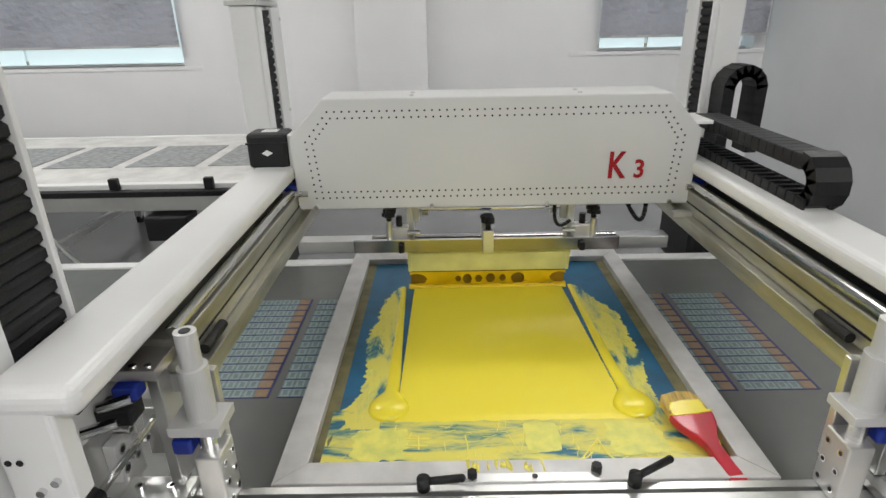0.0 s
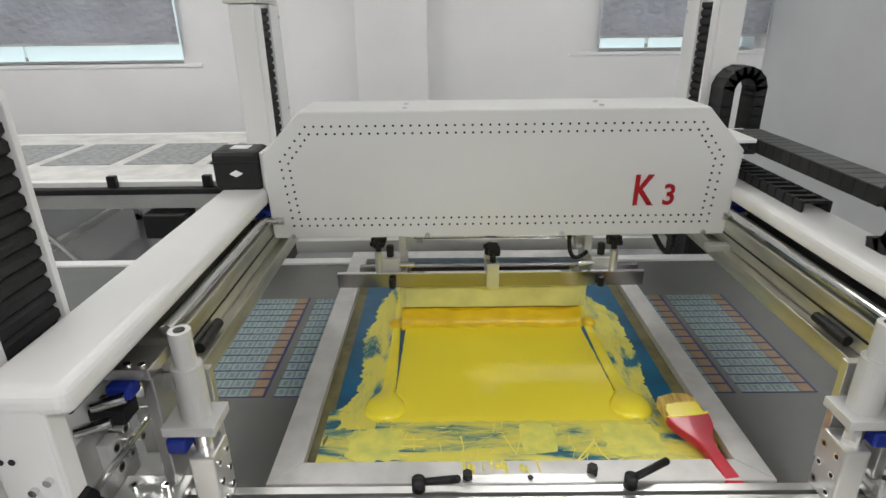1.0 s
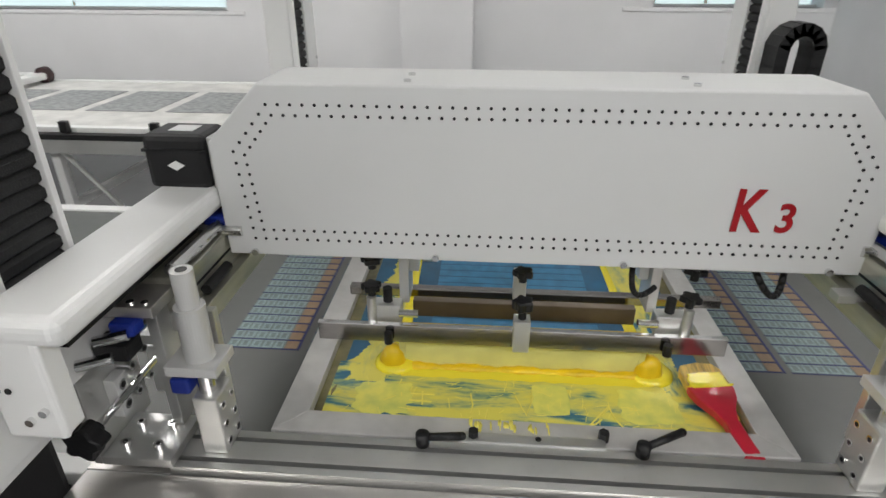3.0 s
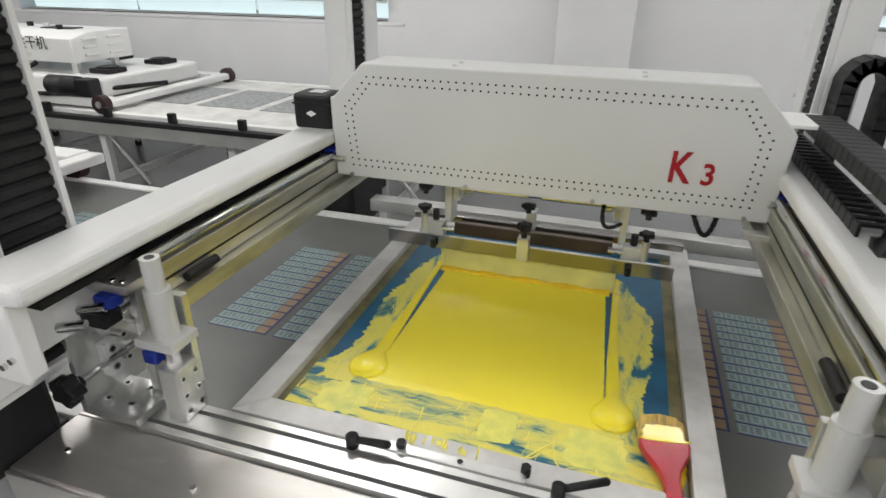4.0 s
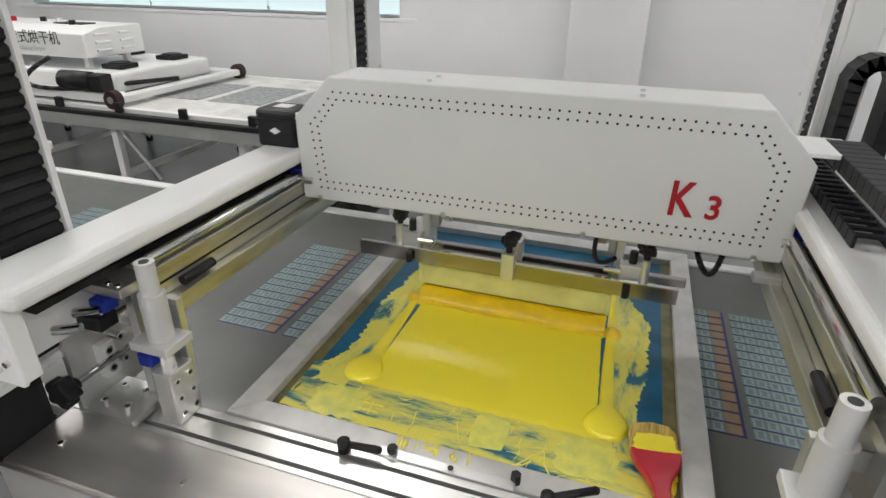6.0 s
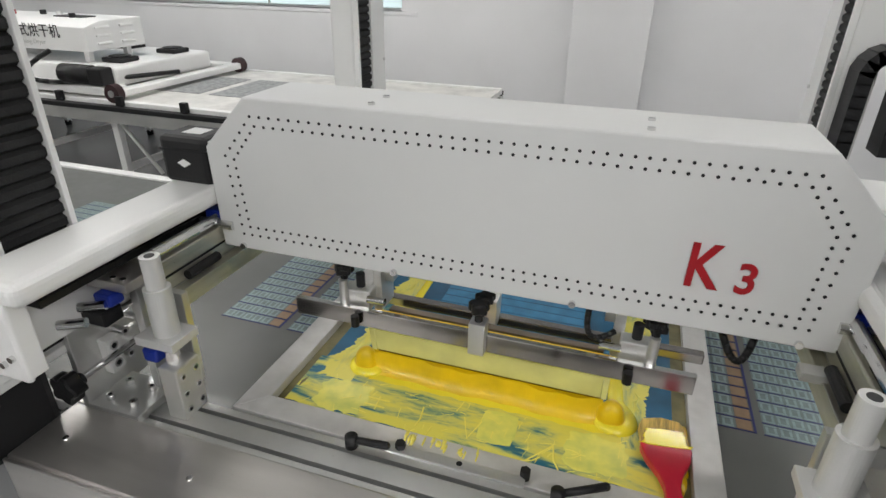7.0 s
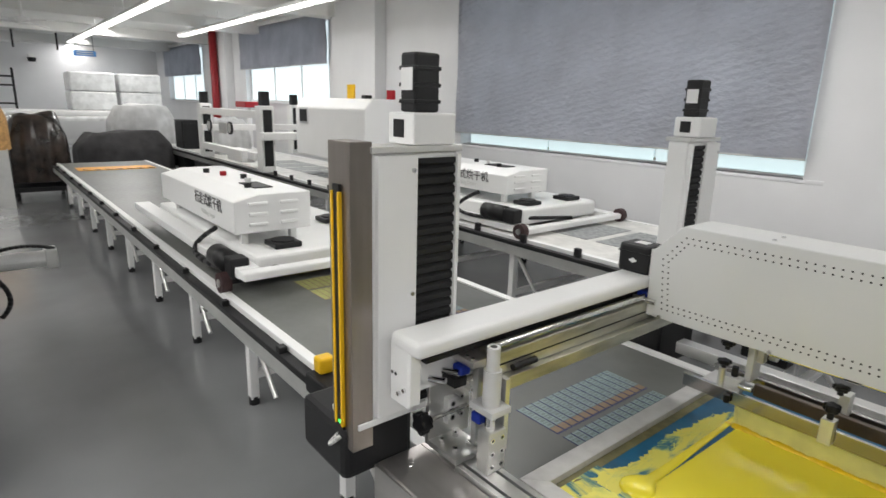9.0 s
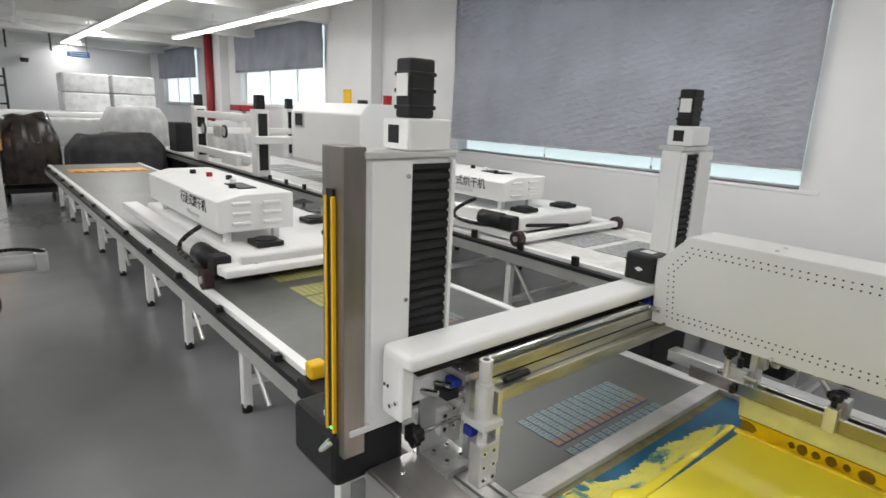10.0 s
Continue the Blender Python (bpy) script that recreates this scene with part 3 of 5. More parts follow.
part("dome", bar((X0 + 0.12, 0.36, 1.95), (X0 + 0.12, 0.36, 2.02), 0.055, 20, 0.07), BLACK, cctv)
sg = thing("hanging_sign", "blue hanging sign with white bars", "sign", (-10.9, 0.85, 2.02))
part("board", block(-10.92, -10.90, 0.72, 1.02, 1.98, 2.06), mat("sign blue", (0.10, 0.32, 0.75), 0.4), sg)
for z in (2.0, 2.03):
    part("text_bar", block(-10.899, -10.897, 0.76, 0.98, z, z + 0.012), WHITE, sg)
for y in (0.75, 0.99):
    part("hanger", bar((-10.91, y, 2.06), (-10.91, y, CEIL), 0.004, 6), BLACKP, sg)
for k, y in enumerate((-0.55, -0.05, 0.45)):
    thing("ceiling_rod", "thin black suspension rod from the ceiling", "rod", (-10.2, y, 2.0), group="suspension rods", bm=bar((-10.2, y, 2.0), (-10.2, y, CEIL), 0.012, 8), material=BLACKP)
for fx_, fy_ in ((-7.6, -0.1), (-10.4, 0.0)):
    fn = thing("ceiling_fan", "white three bladed ceiling fan", "ceiling fan", (fx_, fy_, 2.2), group="ceiling fans")
    part("stem", bar((fx_, fy_, 2.12), (fx_, fy_, CEIL), 0.012), WHITE, fn)
    part("hub", bar((fx_, fy_, 2.07), (fx_, fy_, 2.13), 0.06, 20), WHITE, fn)
    for k in range(3):
        a = k * 2.094 + 0.5
        bm = block(0.05, 0.42, -0.045, 0.045, -0.005, 0.005, bevel=0.003)
        bmesh.ops.transform(bm, matrix=Matrix.Translation((fx_, fy_, 2.09)) @ Matrix.Rotation(a, 4, "Z") @ Matrix.Rotation(0.15, 4, "X"), verts=bm.verts)
        part("blade", bm, WHITE, fn)
for k in range(6):
    x = -12.2 + 2.1 * k
    thing("ceiling_beam", "white painted ceiling beam", "ceiling beam", (x, 0, CEIL), kind="structure", bm=block(x, x + 0.22, Y0, Y1, CEIL - 0.13, CEIL - 0.001), material=CEILM)


# Two more printing machines standing on the far table
def far_machine(x, label, cover=True):
    f = thing("printing_machine", label, "printing machine", (x, 1.6, 0.835), group="machines on the far table")
    z = 0.842
    for xx in (x, x + 1.5):
        for yy in (1.12, 2.06):
            part("column", block(xx, xx + 0.11, yy, yy + 0.11, z, 1.36, bevel=0.005), WHITE, f)
            part("bellows", block(xx + 0.11, xx + 0.118, yy + 0.02, yy + 0.09, z + 0.05, 1.33), BELLOW, f)
            part("motor", block(xx + 0.02, xx + 0.09, yy + 0.02, yy + 0.09, 1.361, 1.47, bevel=0.006), BLACKP, f)
        part("side_beam", block(xx + 0.12, xx + 0.2, 1.1, 2.15, 1.10, 1.16, bevel=0.008), WHITE, f)
    part("crossbar", block(x + 0.12, x + 1.5, 1.12, 1.17, 1.26, 1.32, bevel=0.004), WHITE, f)
    part("crossbar", block(x + 0.12, x + 1.5, 1.10, 1.16, 0.93, 0.99, bevel=0.004), WHITE, f)
    part("drive_box", block(x + 1.0, x + 1.35, 1.05, 1.16, 0.90, 1.0, bevel=0.006), WHITE, f)
    for xx in (x + 0.4, x + 0.95):
        g = part("gauge", bar((xx, 1.115, 1.16), (xx, 1.10, 1.16), 0.055, 24), BLACK, f)
        part("dial", bar((xx, 1.0995, 1.16), (xx, 1.0985, 1.16), 0.042, 24), ALUMATT, g)
    part("gauge_plate", block(x + 0.6, x + 0.8, 1.125, 1.135, 1.1, 1.2, bevel=0.003), ALUMATT, f)
    part("skirt", block(x, x + 1.6, 1.06, 1.10, 0.70, 0.80), BLACKP, f)
    if cover:
        bm = fresh()
        prism(bm, [(1.36, 1.0), (1.36, 1.36), (1.42, 1.43), (1.95, 1.43), (1.95, 1.0)], "x", x + 1.72, x + 2.75, 0.01)
        c = part("head_cover", bm, WHITE, f, "white head cover with a small display")
        part("display", block(x + 1.80, x + 1.95, 1.352, 1.3595, 1.24, 1.36, bevel=0.002), SIDEWALL, c)
        part("screen", block(x + 1.815, x + 1.935, 1.349, 1.3515, 1.255, 1.345), BLACKP, c)
        part("sign_plate", block(x + 2.2, x + 2.3, 1.55, 1.56, 1.43, 1.53), YELLOWP, c)
        part("red_lamp", bar((x + 2.7, 1.6, 1.43), (x + 2.7, 1.6, 1.49), 0.03, 16), REDP, c)
    return f


far_machine(-6.35, "white printing machine with gauges and a covered head")
bk = thing("red_basket", "red plastic basket of oddments", "basket", (-7.6, 2.1, 1.3))
part("tray", block(-7.75, -7.4, 2.0, 2.2, 1.31, 1.38, bevel=0.01), REDP, bk)
part("shelf_post", block(-7.6, -7.55, 2.08, 2.13, Z0, 1.309), WHITE, bk)

# Machine standing across the aisle
side = thing("side_machine", "white machine housing with a red stop button across the aisle", "machine", (-2.75, -0.85, Z0))
bm = fresh()
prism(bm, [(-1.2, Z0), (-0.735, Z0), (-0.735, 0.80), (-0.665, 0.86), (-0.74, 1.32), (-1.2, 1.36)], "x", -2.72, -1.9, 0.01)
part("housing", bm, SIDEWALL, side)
part("door_seam", block(-2.6, -2.1, -0.736, -0.731, 0.55, 0.555), BLACKP, side)
part("stop_button", bar((-2.73, -0.66, 0.985), (-2.79, -0.66, 0.985), 0.02, 16), REDP, side)
part("lower_arm", block(-2.95, -2.7, -0.75, -0.62, 0.87, 0.93, bevel=0.006), ALUMATT, side)
part("cylinder", bar((-2.62, -0.67, 0.865), (-2.62, -0.50, 0.865), 0.028, 20), SILVER, side)
part("cylinder_head", block(-2.655, -2.585, -0.50, -0.465, 0.835, 0.90, bevel=0.004), ALU, side)
bm = fresh()
tube(bm, arc((-2.6, -0.62, 0.91), (-2.6, -0.55, 0.93), (-2.6, -0.47, 0.90)), 0.006)
part("air_hose", bm, BLACK, side, smooth=True)
bm = fresh()
tube(bm, arc((-2.62, -0.66, 0.84), (-2.62, -0.57, 0.74), (-2.62, -0.64, 0.68)), 0.008)
part("hose", bm, BLACK, side, smooth=True)
part("motor", bar((-2.62, -0.74, 0.76), (-2.62, -0.66, 0.70), 0.03, 16), BLACK, side)

# ---------------------------------------------------------------- the printing machine
M = thing("printing_machine", "white walking screen printing machine with columns and beams", "printing machine", (0, 0, TOP))
CX = 0.0095


def column(cx, sx, y0, y1, near):
    """A lifting column; its bellows face looks towards the screen."""
    xa, xb = (cx - 0.052, cx) if sx < 0 else (cx, cx + 0.052)
    face = xb if sx < 0 else xa
    body = part("column", block(xa, xb, y0, y1, 0.921, 1.335, bevel=0.004), WHITE, M)
    ORIGIN[body] = ORIGIN[M]
    b0, b1 = (y0 + 0.074, y1 - 0.009) if near else (y0 + 0.011, y0 + 0.078)
    bm = fresh()
    n = 26
    edge = []
    for k in range(n):
        z = 0.925 + k * 0.0156
        edge += [(face - sx * 0.0012, z), (face - sx * 0.006, z + 0.004), (face - sx * 0.006, z + 0.012)]
    for (xa_, za), (xb_, zb) in zip(edge, edge[1:]):
        vs = [bm.verts.new(c) for c in ((xa_, b0, za), (xb_, b0, zb), (xb_, b1, zb), (xa_, b1, za))]
        bm.faces.new(vs)
    bmesh.ops.remove_doubles(bm, verts=bm.verts, dist=1e-5)
    part("bellows", bm, BELLOW, body, "black folded bellows")
    part("cap_plate", block(xa - 0.006, xb + 0.006, y0 - 0.004, y1 + 0.004, 1.3355, 1.345, bevel=0.001), ALUMATT, body)
    part("base_plate", block(xa - 0.03, xb - sx * 0.004, y0 - 0.028, y1 + 0.02, 0.910, 0.9208, bevel=0.002), WHITE, body)
    strip = (y0 + 0.004, y0 + 0.073) if near else (y1 - 0.07, y1 - 0.004)
    part("cover_strip", block(min(face, face - sx * 0.010), max(face, face - sx * 0.010), strip[0], strip[1], 0.925, 1.332), WHITE, body)
    lip = (y1 - 0.008, y1 - 0.001) if near else (y0 + 0.001, y0 + 0.010)
    part("edge_flange", block(min(face, face - sx * 0.010), max(face, face - sx * 0.010), lip[0], lip[1], 0.925, 1.332, bevel=0.001), WHITE, body)
    for z in (0.95, 1.12, 1.31):
        part("screw", bar((face, strip[1] - 0.008, z), (face - sx * 0.013, strip[1] - 0.008, z), 0.0035, 10), CHROME, body)
    ym = (y0 + y1) / 2 + (0.03 if near else 0)
    part("motor_mount", block(xa - 0.004, xb + 0.01, ym - 0.045, ym + 0.035, 1.346, 1.392, bevel=0.003), WHITE, body)
    part("mount_opening", block(xa + 0.012, xb - 0.014, ym - 0.0462, ym - 0.0448, 1.356, 1.382), BLACK, body)
    part("motor", block(xa + 0.006, xb - 0.008, ym - 0.03, ym + 0.016, 1.3925, 1.478, bevel=0.004), BLACKP, body, "tall black servo motor")
    for q in range(3):
        part("motor_rib", block(xa + 0.0045, xb - 0.0065, ym - 0.0315, ym + 0.0175, 1.405 + 0.024 * q, 1.411 + 0.024 * q, bevel=0.001), BLACK, body)
    part("rating_label", block(min(xa, xb) + 0.012, max(xa, xb) - 0.012, ym - 0.0328, ym - 0.0318, 1.424, 1.456), WHITE, body)
    return body


NL = column(-0.438, -1, -0.205, -0.047, True)
column(0.462, 1, -0.205, -0.047, True)
column(-0.435, -1, 0.661, 0.80, False)
FR = column(0.459, 1, 0.661, 0.80, False)
# Steel guard with light curtain on the near column
part("guard_panel", block(-0.498, -0.437, -0.242, -0.2055, 0.875, 1.352, bevel=0.001), GUARD, M, "bent stainless guard panel")
lc = part("light_curtain", block(-0.4785, -0.4605, -0.2465, -0.2425, 0.90, 1.292), BLACK, M, "yellow and black light curtain")
for x in (-0.4815, -0.4625):
    part("yellow_edge", block(x, x + 0.005, -0.249, -0.2425, 0.912, 1.282, bevel=0.001), YELLOWP, lc)
part("status_led", bar((-0.469, -0.2464, 0.918), (-0.469, -0.2475, 0.918), 0.0026, 10), LED, lc)
bm = fresh()
tube(bm, arc((-0.469, -0.245, 0.90), (-0.497, -0.27, 0.855), (-0.462, -0.25, 0.895)), 0.0035)
part("cable", bm, ALUMATT, M, smooth=True)
part("chassis_arm", block(-0.81, -0.601, -0.145, -0.088, 0.79, 0.836, bevel=0.006), BLACKP, M)
part("warning_beacon", block(-0.803, -0.768, -0.128, -0.09, 0.8362, 0.872, bevel=0.006), YELLOWP, M, "yellow end switch housing")
for sx, xa, xb in ((-1, -0.60, -0.452), (1, 0.476, 0.63)):
    part("chassis_end", block(xa, xb, -0.25, -0.116, 0.815, 0.9095, bevel=0.012), BLACKP, M)
    part("chassis_end", block(xa, xb, 0.67, 0.86, 0.74, 0.9095, bevel=0.012), BLACKP, M)
part("apron", block(-0.451, 0.475, -0.190, -0.0995, 0.806, 0.8305, bevel=0.003), STEEL, M, "stainless steel apron")
part("apron_front", block(-0.451, 0.475, -0.1945, -0.1905, 0.70, 0.8285, bevel=0.001), STEEL, M)
for k in range(6):
    part("screw", bar((-0.41 + 0.17 * k, -0.15, 0.8305), (-0.41 + 0.17 * k, -0.15, 0.832), 0.0035, 10), CHROME, M)
for xa, xb in ((-0.451, -0.3605), (0.4205, 0.475)):
    part("corner_plate", block(xa, xb, -0.099, -0.03, 0.806, 0.8295, bevel=0.001), STEEL, M)
part("rear_crossbar", block(-0.42, 0.44, 0.70, 0.74, 0.80, 0.83, bevel=0.002), ALUMATT, M)
# Standing cable chain at the far right column
bm = fresh()
for k in range(22):
    a = math.pi * min(1, max(0, (k - 7) / 8))
    if k < 7:
        x, z = 0.478, 1.035 + 0.0185 * k
    elif k <= 15:
        x, z = 0.509 - 0.031 * math.cos(a), 1.165 + 0.036 * math.sin(a)
    else:
        x, z = 0.540, 1.165 - 0.0185 * (k - 15)
    vs = slab(bm, -0.011, 0.011, 0.606, 0.662, -0.0105, 0.0105)
    bmesh.ops.transform(bm, matrix=Matrix.Translation((x, 0, z)) @ Matrix.Rotation(a, 4, "Y"), verts=vs)
part("standing_cable_chain", bm, BLACK, M, "black plastic energy chain")

def star(base, axis, r, h, stem=0.5):
    """A five-lobed hand knob on a short stem, as one skin."""
    bm = fresh()
    q = Vector(axis).to_track_quat("Z", "Y")
    n, rings = 40, []
    for d, w, lobed in ((0, 0.45, 0), (stem * 0.96, 0.45, 0), (stem, 0.9, 1), (stem + 0.06, 1.05, 1), (0.93, 1.05, 1), (1.0, 0.9, 1)):
        ring = []
        for k in range(n):
            a = 2 * math.pi * k / n
            rr = r * w * (1 + lobed * 0.16 * math.cos(5 * a))
            ring.append(bm.verts.new(Vector(base) + q @ Vector((rr * math.cos(a), rr * math.sin(a), h * d))))
        rings.append(ring)
    for u, v in zip(rings, rings[1:]):
        for k in range(n):
            bm.faces.new((u[k], u[(k + 1) % n], v[(k + 1) % n], v[k]))
    bm.faces.new(rings[-1])
    bm.faces.new(rings[0][::-1])
    return bm


# Lift frame: all that rises and sinks on the columns
bm = fresh()
prism(bm, [(-0.098, 0.808), (-0.043, 0.808), (-0.043, 0.832), (-0.053, 0.832), (-0.053, 0.822), (-0.059, 0.822), (-0.059, 0.832), (-0.083, 0.832), (-0.083, 0.822), (-0.089, 0.822), (-0.089, 0.832), (-0.098, 0.832)], "x", -0.36, 0.42)
LIFT = part("lift_frame", bm, ALU, M, "slotted aluminium front extrusion")
ORIGIN[LIFT] = ORIGIN[M]
for y0, y1 in ((-0.0885, -0.0835), (-0.0585, -0.0535)):
    part("slot", block(-0.359, 0.419, y0, y1, 0.8222, 0.8232), BLACK, LIFT)
for sx in (-1, 1):
    def X(v):
        return CX + sx * (-(v - CX)) if sx > 0 else v

    def box_(x0, x1, *a, **k):
        a0, a1 = sorted((X(x0), X(x1)))
        return block(a0, a1, *a, **k)
    bm = fresh()
    a0, a1 = sorted((X(-0.419), X(-0.345)))
    slab(bm, a0, a1, -0.188, 0.69, 1.042, 1.068, bevel=0.010, seg=4)
    part("side_beam", bm, WHITE, LIFT, "white enamelled side beam cover", smooth=False)
    part("beam_skirt", box_(-0.419, -0.409, -0.18, 0.69, 0.955, 1.043), WHITE, LIFT)
    part("end_cap", box_(-0.418, -0.368, -0.187, -0.179, 0.955, 1.055, bevel=0.004), WHITE, LIFT)
    part("end_flange", box_(-0.372, -0.3665, -0.186, -0.166, 0.960, 1.046, bevel=0.002), WHITE, LIFT)
    for hx in (-0.411, -0.402):
        part("hole", bar((X(hx), -0.1878, 1.003), (X(hx), -0.1865, 1.003), 0.0028, 10), BLACK, LIFT)
    for hx, hz in ((-0.392, 0.975), (-0.378, 0.985)):
        part("screw", bar((X(hx), -0.187, hz), (X(hx), -0.191, hz), 0.0035, 10), CHROME, LIFT)
    part("guide_rail", box_(-0.392, -0.344, -0.03, 0.66, 0.975, 1.015, bevel=0.002), RAILTINT, LIFT, "anodised rail beam with oily film and reflected ink tint")
    part("rail_lip", box_(-0.344, -0.330, -0.03, 0.66, 0.952, 0.975, bevel=0.001), RAILTINT, LIFT)
    part("rail_web", box_(-0.365, -0.344, -0.03, 0.66, 0.952, 0.974), ALUMATT, LIFT)
    part("rail_groove", box_(-0.3442, -0.3435, -0.03, 0.66, 0.992, 0.995), BLACK, LIFT)
    part("track_rod", bar((X(-0.352), -0.03, 1.024), (X(-0.352), 0.66, 1.024), 0.007), CHROME, LIFT)
    part("drive_belt", box_(-0.405, -0.375, -0.15, 0.66, 1.018, 1.026), BLACK, LIFT)
    part("bumper", bar((X(-0.337), 0.0, 0.985), (X(-0.337), 0.055, 0.985), 0.006), BLACK, LIFT)
    # clamp tower
    part("top_bracket", box_(-0.440, -0.352, -0.074, -0.008, 0.996, 1.008, bevel=0.001), STEEL, LIFT)
    part("tower_plate", box_(-0.376, -0.364, -0.052, -0.006, 0.845, 0.9955, bevel=0.001), ALU, LIFT)
    part("tower_side", box_(-0.348, -0.312, -0.040, -0.030, 0.86, 0.985, bevel=0.001), ALU, LIFT)
    part("post_flange", box_(-0.350, -0.298, -0.082, -0.040, 0.935, 0.946, bevel=0.001), SILVER, LIFT)
    post = part("post", bar((X(-0.322), -0.061, 0.946), (X(-0.322), -0.061, 1.005), 0.0145, 32), SILVER, LIFT, "silver locating post", smooth=False)
    part("pin", bar((X(-0.322), -0.061, 1.005), (X(-0.322), -0.061, 1.043), 0.0105, 32), SILVER, LIFT)
    part("pin_bore", bar((X(-0.322), -0.061, 1.0431), (X(-0.322), -0.061, 1.0436), 0.0055, 16), BLACK, LIFT)
    part("cylinder", bar((X(-0.322), -0.061, 0.90), (X(-0.322), -0.061, 0.935), 0.009), CHROME, LIFT)
    part("blue_collar", box_(-0.354, -0.334, -0.074, -0.055, 0.906, 0.924, bevel=0.003), BLUEP, LIFT)
    part("blue_fitting", box_(-0.392, -0.368, -0.084, -0.064, 0.980, 0.9955, bevel=0.003), BLUEP, LIFT)
    part("clamp_block", box_(-0.332, -0.306, -0.078, -0.040, 0.832, 0.905, bevel=0.002), ALUMATT, LIFT)
    for dz in (0.845, 0.868, 0.892):
        for dy in (-0.0695, -0.049):
            part("bolt", bar((X(-0.3055), dy, dz), (X(-0.3045), dy, dz), 0.0042, 12), CHROME, LIFT)
            part("bolt_socket", bar((X(-0.3045), dy, dz), (X(-0.3042), dy, dz), 0.0025, 8), BLACK, LIFT)
    part("foot_plate", box_(-0.427, -0.354, -0.102, -0.036, 0.8335, 0.844, bevel=0.001), ALU, LIFT)
    part("foot_upright", box_(-0.436, -0.4272, -0.102, -0.010, 0.834, 0.962, bevel=0.001), ALU, LIFT)
    part("guide_block", box_(-0.427, -0.414, -0.070, -0.050, 0.868, 0.915, bevel=0.001), SILVER, LIFT)
    for bx in (-0.409, -0.374):
        for by in (-0.086, -0.056):
            part("socket_bolt", bar((X(bx), by, 0.844), (X(bx), by, 0.851), 0.005, 14), CHROME, LIFT)
            part("bolt_socket", bar((X(bx), by, 0.851), (X(bx), by, 0.8513), 0.0026, 6), BLACK, LIFT)
    for by, bz in ((-0.019, 0.920), (-0.043, 0.915), (-0.019, 0.884), (-0.043, 0.882)):
        part("socket_bolt", bar((X(-0.4272), by, bz), (X(-0.410), by, bz), 0.0050, 14), CHROME, LIFT)
        part("bolt_socket", bar((X(-0.410), by, bz), (X(-0.4097), by, bz), 0.0028, 6), BLACK, LIFT)
    for bz in (0.879, 0.904):
        part("socket_bolt", bar((X(-0.414), -0.06, bz), (X(-0.413), -0.06, bz), 0.0060, 14), CHROME, LIFT)
        part("bolt_socket", bar((X(-0.413), -0.06, bz), (X(-0.4126), -0.06, bz), 0.0036, 8), BLACK, LIFT)
    part("adjusting_screw", bar((X(-0.412), -0.116, 0.893), (X(-0.412), 0.012, 0.893), 0.0042, 12), CHROME, LIFT)
    part("screw_stop", box_(-0.427, -0.404, 0.004, 0.016, 0.84, 0.905, bevel=0.001), ALU, LIFT)
    part("slide_plate", box_(-0.418, -0.372, -0.02, 0.02, 0.925, 0.937, bevel=0.001), ALUMATT, LIFT)
    part("slide_rod", bar((X(-0.405), -0.06, 0.95), (X(-0.405), 0.03, 0.95), 0.005), CHROME, LIFT)
    kb = star((X(-0.412), -0.110, 0.893), (0, -1, 0), 0.0165, 0.026, 0.3)
    part("star_knob", kb, BLACK, LIFT, "black star knob", smooth=False)
    for hy, hz in ((-0.125, 0.978), (-0.098, 0.984)):
        part("air_fitting", bar((X(-0.398), hy, hz), (X(-0.372), hy + 0.012, hz + 0.002), 0.0055, 14), CHROME, LIFT)
    part("valve_body", box_(-0.408, -0.374, -0.092, -0.066, 0.958, 0.976, bevel=0.002), BLACK, LIFT)
    for by in (-0.066, -0.020):
        for bx in (-0.400, -0.376, -0.362):
            part("bracket_screw", bar((X(bx), by, 1.008), (X(bx), by, 1.0098), 0.0036, 12), CHROME, LIFT)
            part("screw_socket", bar((X(bx), by, 1.0098), (X(bx), by, 1.0101), 0.0018, 6), BLACK, LIFT)
# Clamp levers and plate at the near frame edge
part("register_plate", block(-0.066, 0.092, -0.0425, -0.0285, 0.828, 0.8345, bevel=0.001), ALU, LIFT)
for x0, y0, x1, y1 in ((-0.104, -0.048, -0.062, -0.0455), (0.128, -0.046, 0.174, -0.022)):
    lv = fresh()
    rod(lv, (x0, y0, 0.832), (x0, y0, 0.847), 0.0075, 14)
    rod(lv, (x0, y0, 0.842), (x1, y1, 0.844), 0.0042, 10, 0.0046)
    bmesh.ops.create_icosphere(lv, subdivisions=2, radius=0.0047, matrix=Matrix.Translation((x1, y1, 0.844)))
    part("clamp_lever", lv, BLACK, LIFT, "black clamping lever", smooth=True)
for x, y in ((0.091, -0.026), (-0.05, -0.034)):
    part("hex_bolt", bar((x, y, 0.830), (x, y, 0.842), 0.006, 6), BLACKP, LIFT)
part("hole", bar((0.02, -0.036, 0.8361), (0.02, -0.036, 0.8364), 0.0035, 10), BLACK, LIFT)
# Lower run of the horizontal cable chain on the right beam
bm = fresh()
for k in range(20):
    y = 0.60 - 0.0215 * k
    slab(bm, 0.392, 0.396, y - 0.010, y + 0.010, 1.063, 1.083, bevel=0.001, seg=1)
    slab(bm, 0.428, 0.432, y - 0.010, y + 0.010, 1.063, 1.083, bevel=0.001, seg=1)
    slab(bm, 0.396, 0.428, y - 0.004, y + 0.004, 1.078, 1.082)
part("cable_chain", bm, BLACK, LIFT, "open black energy chain")

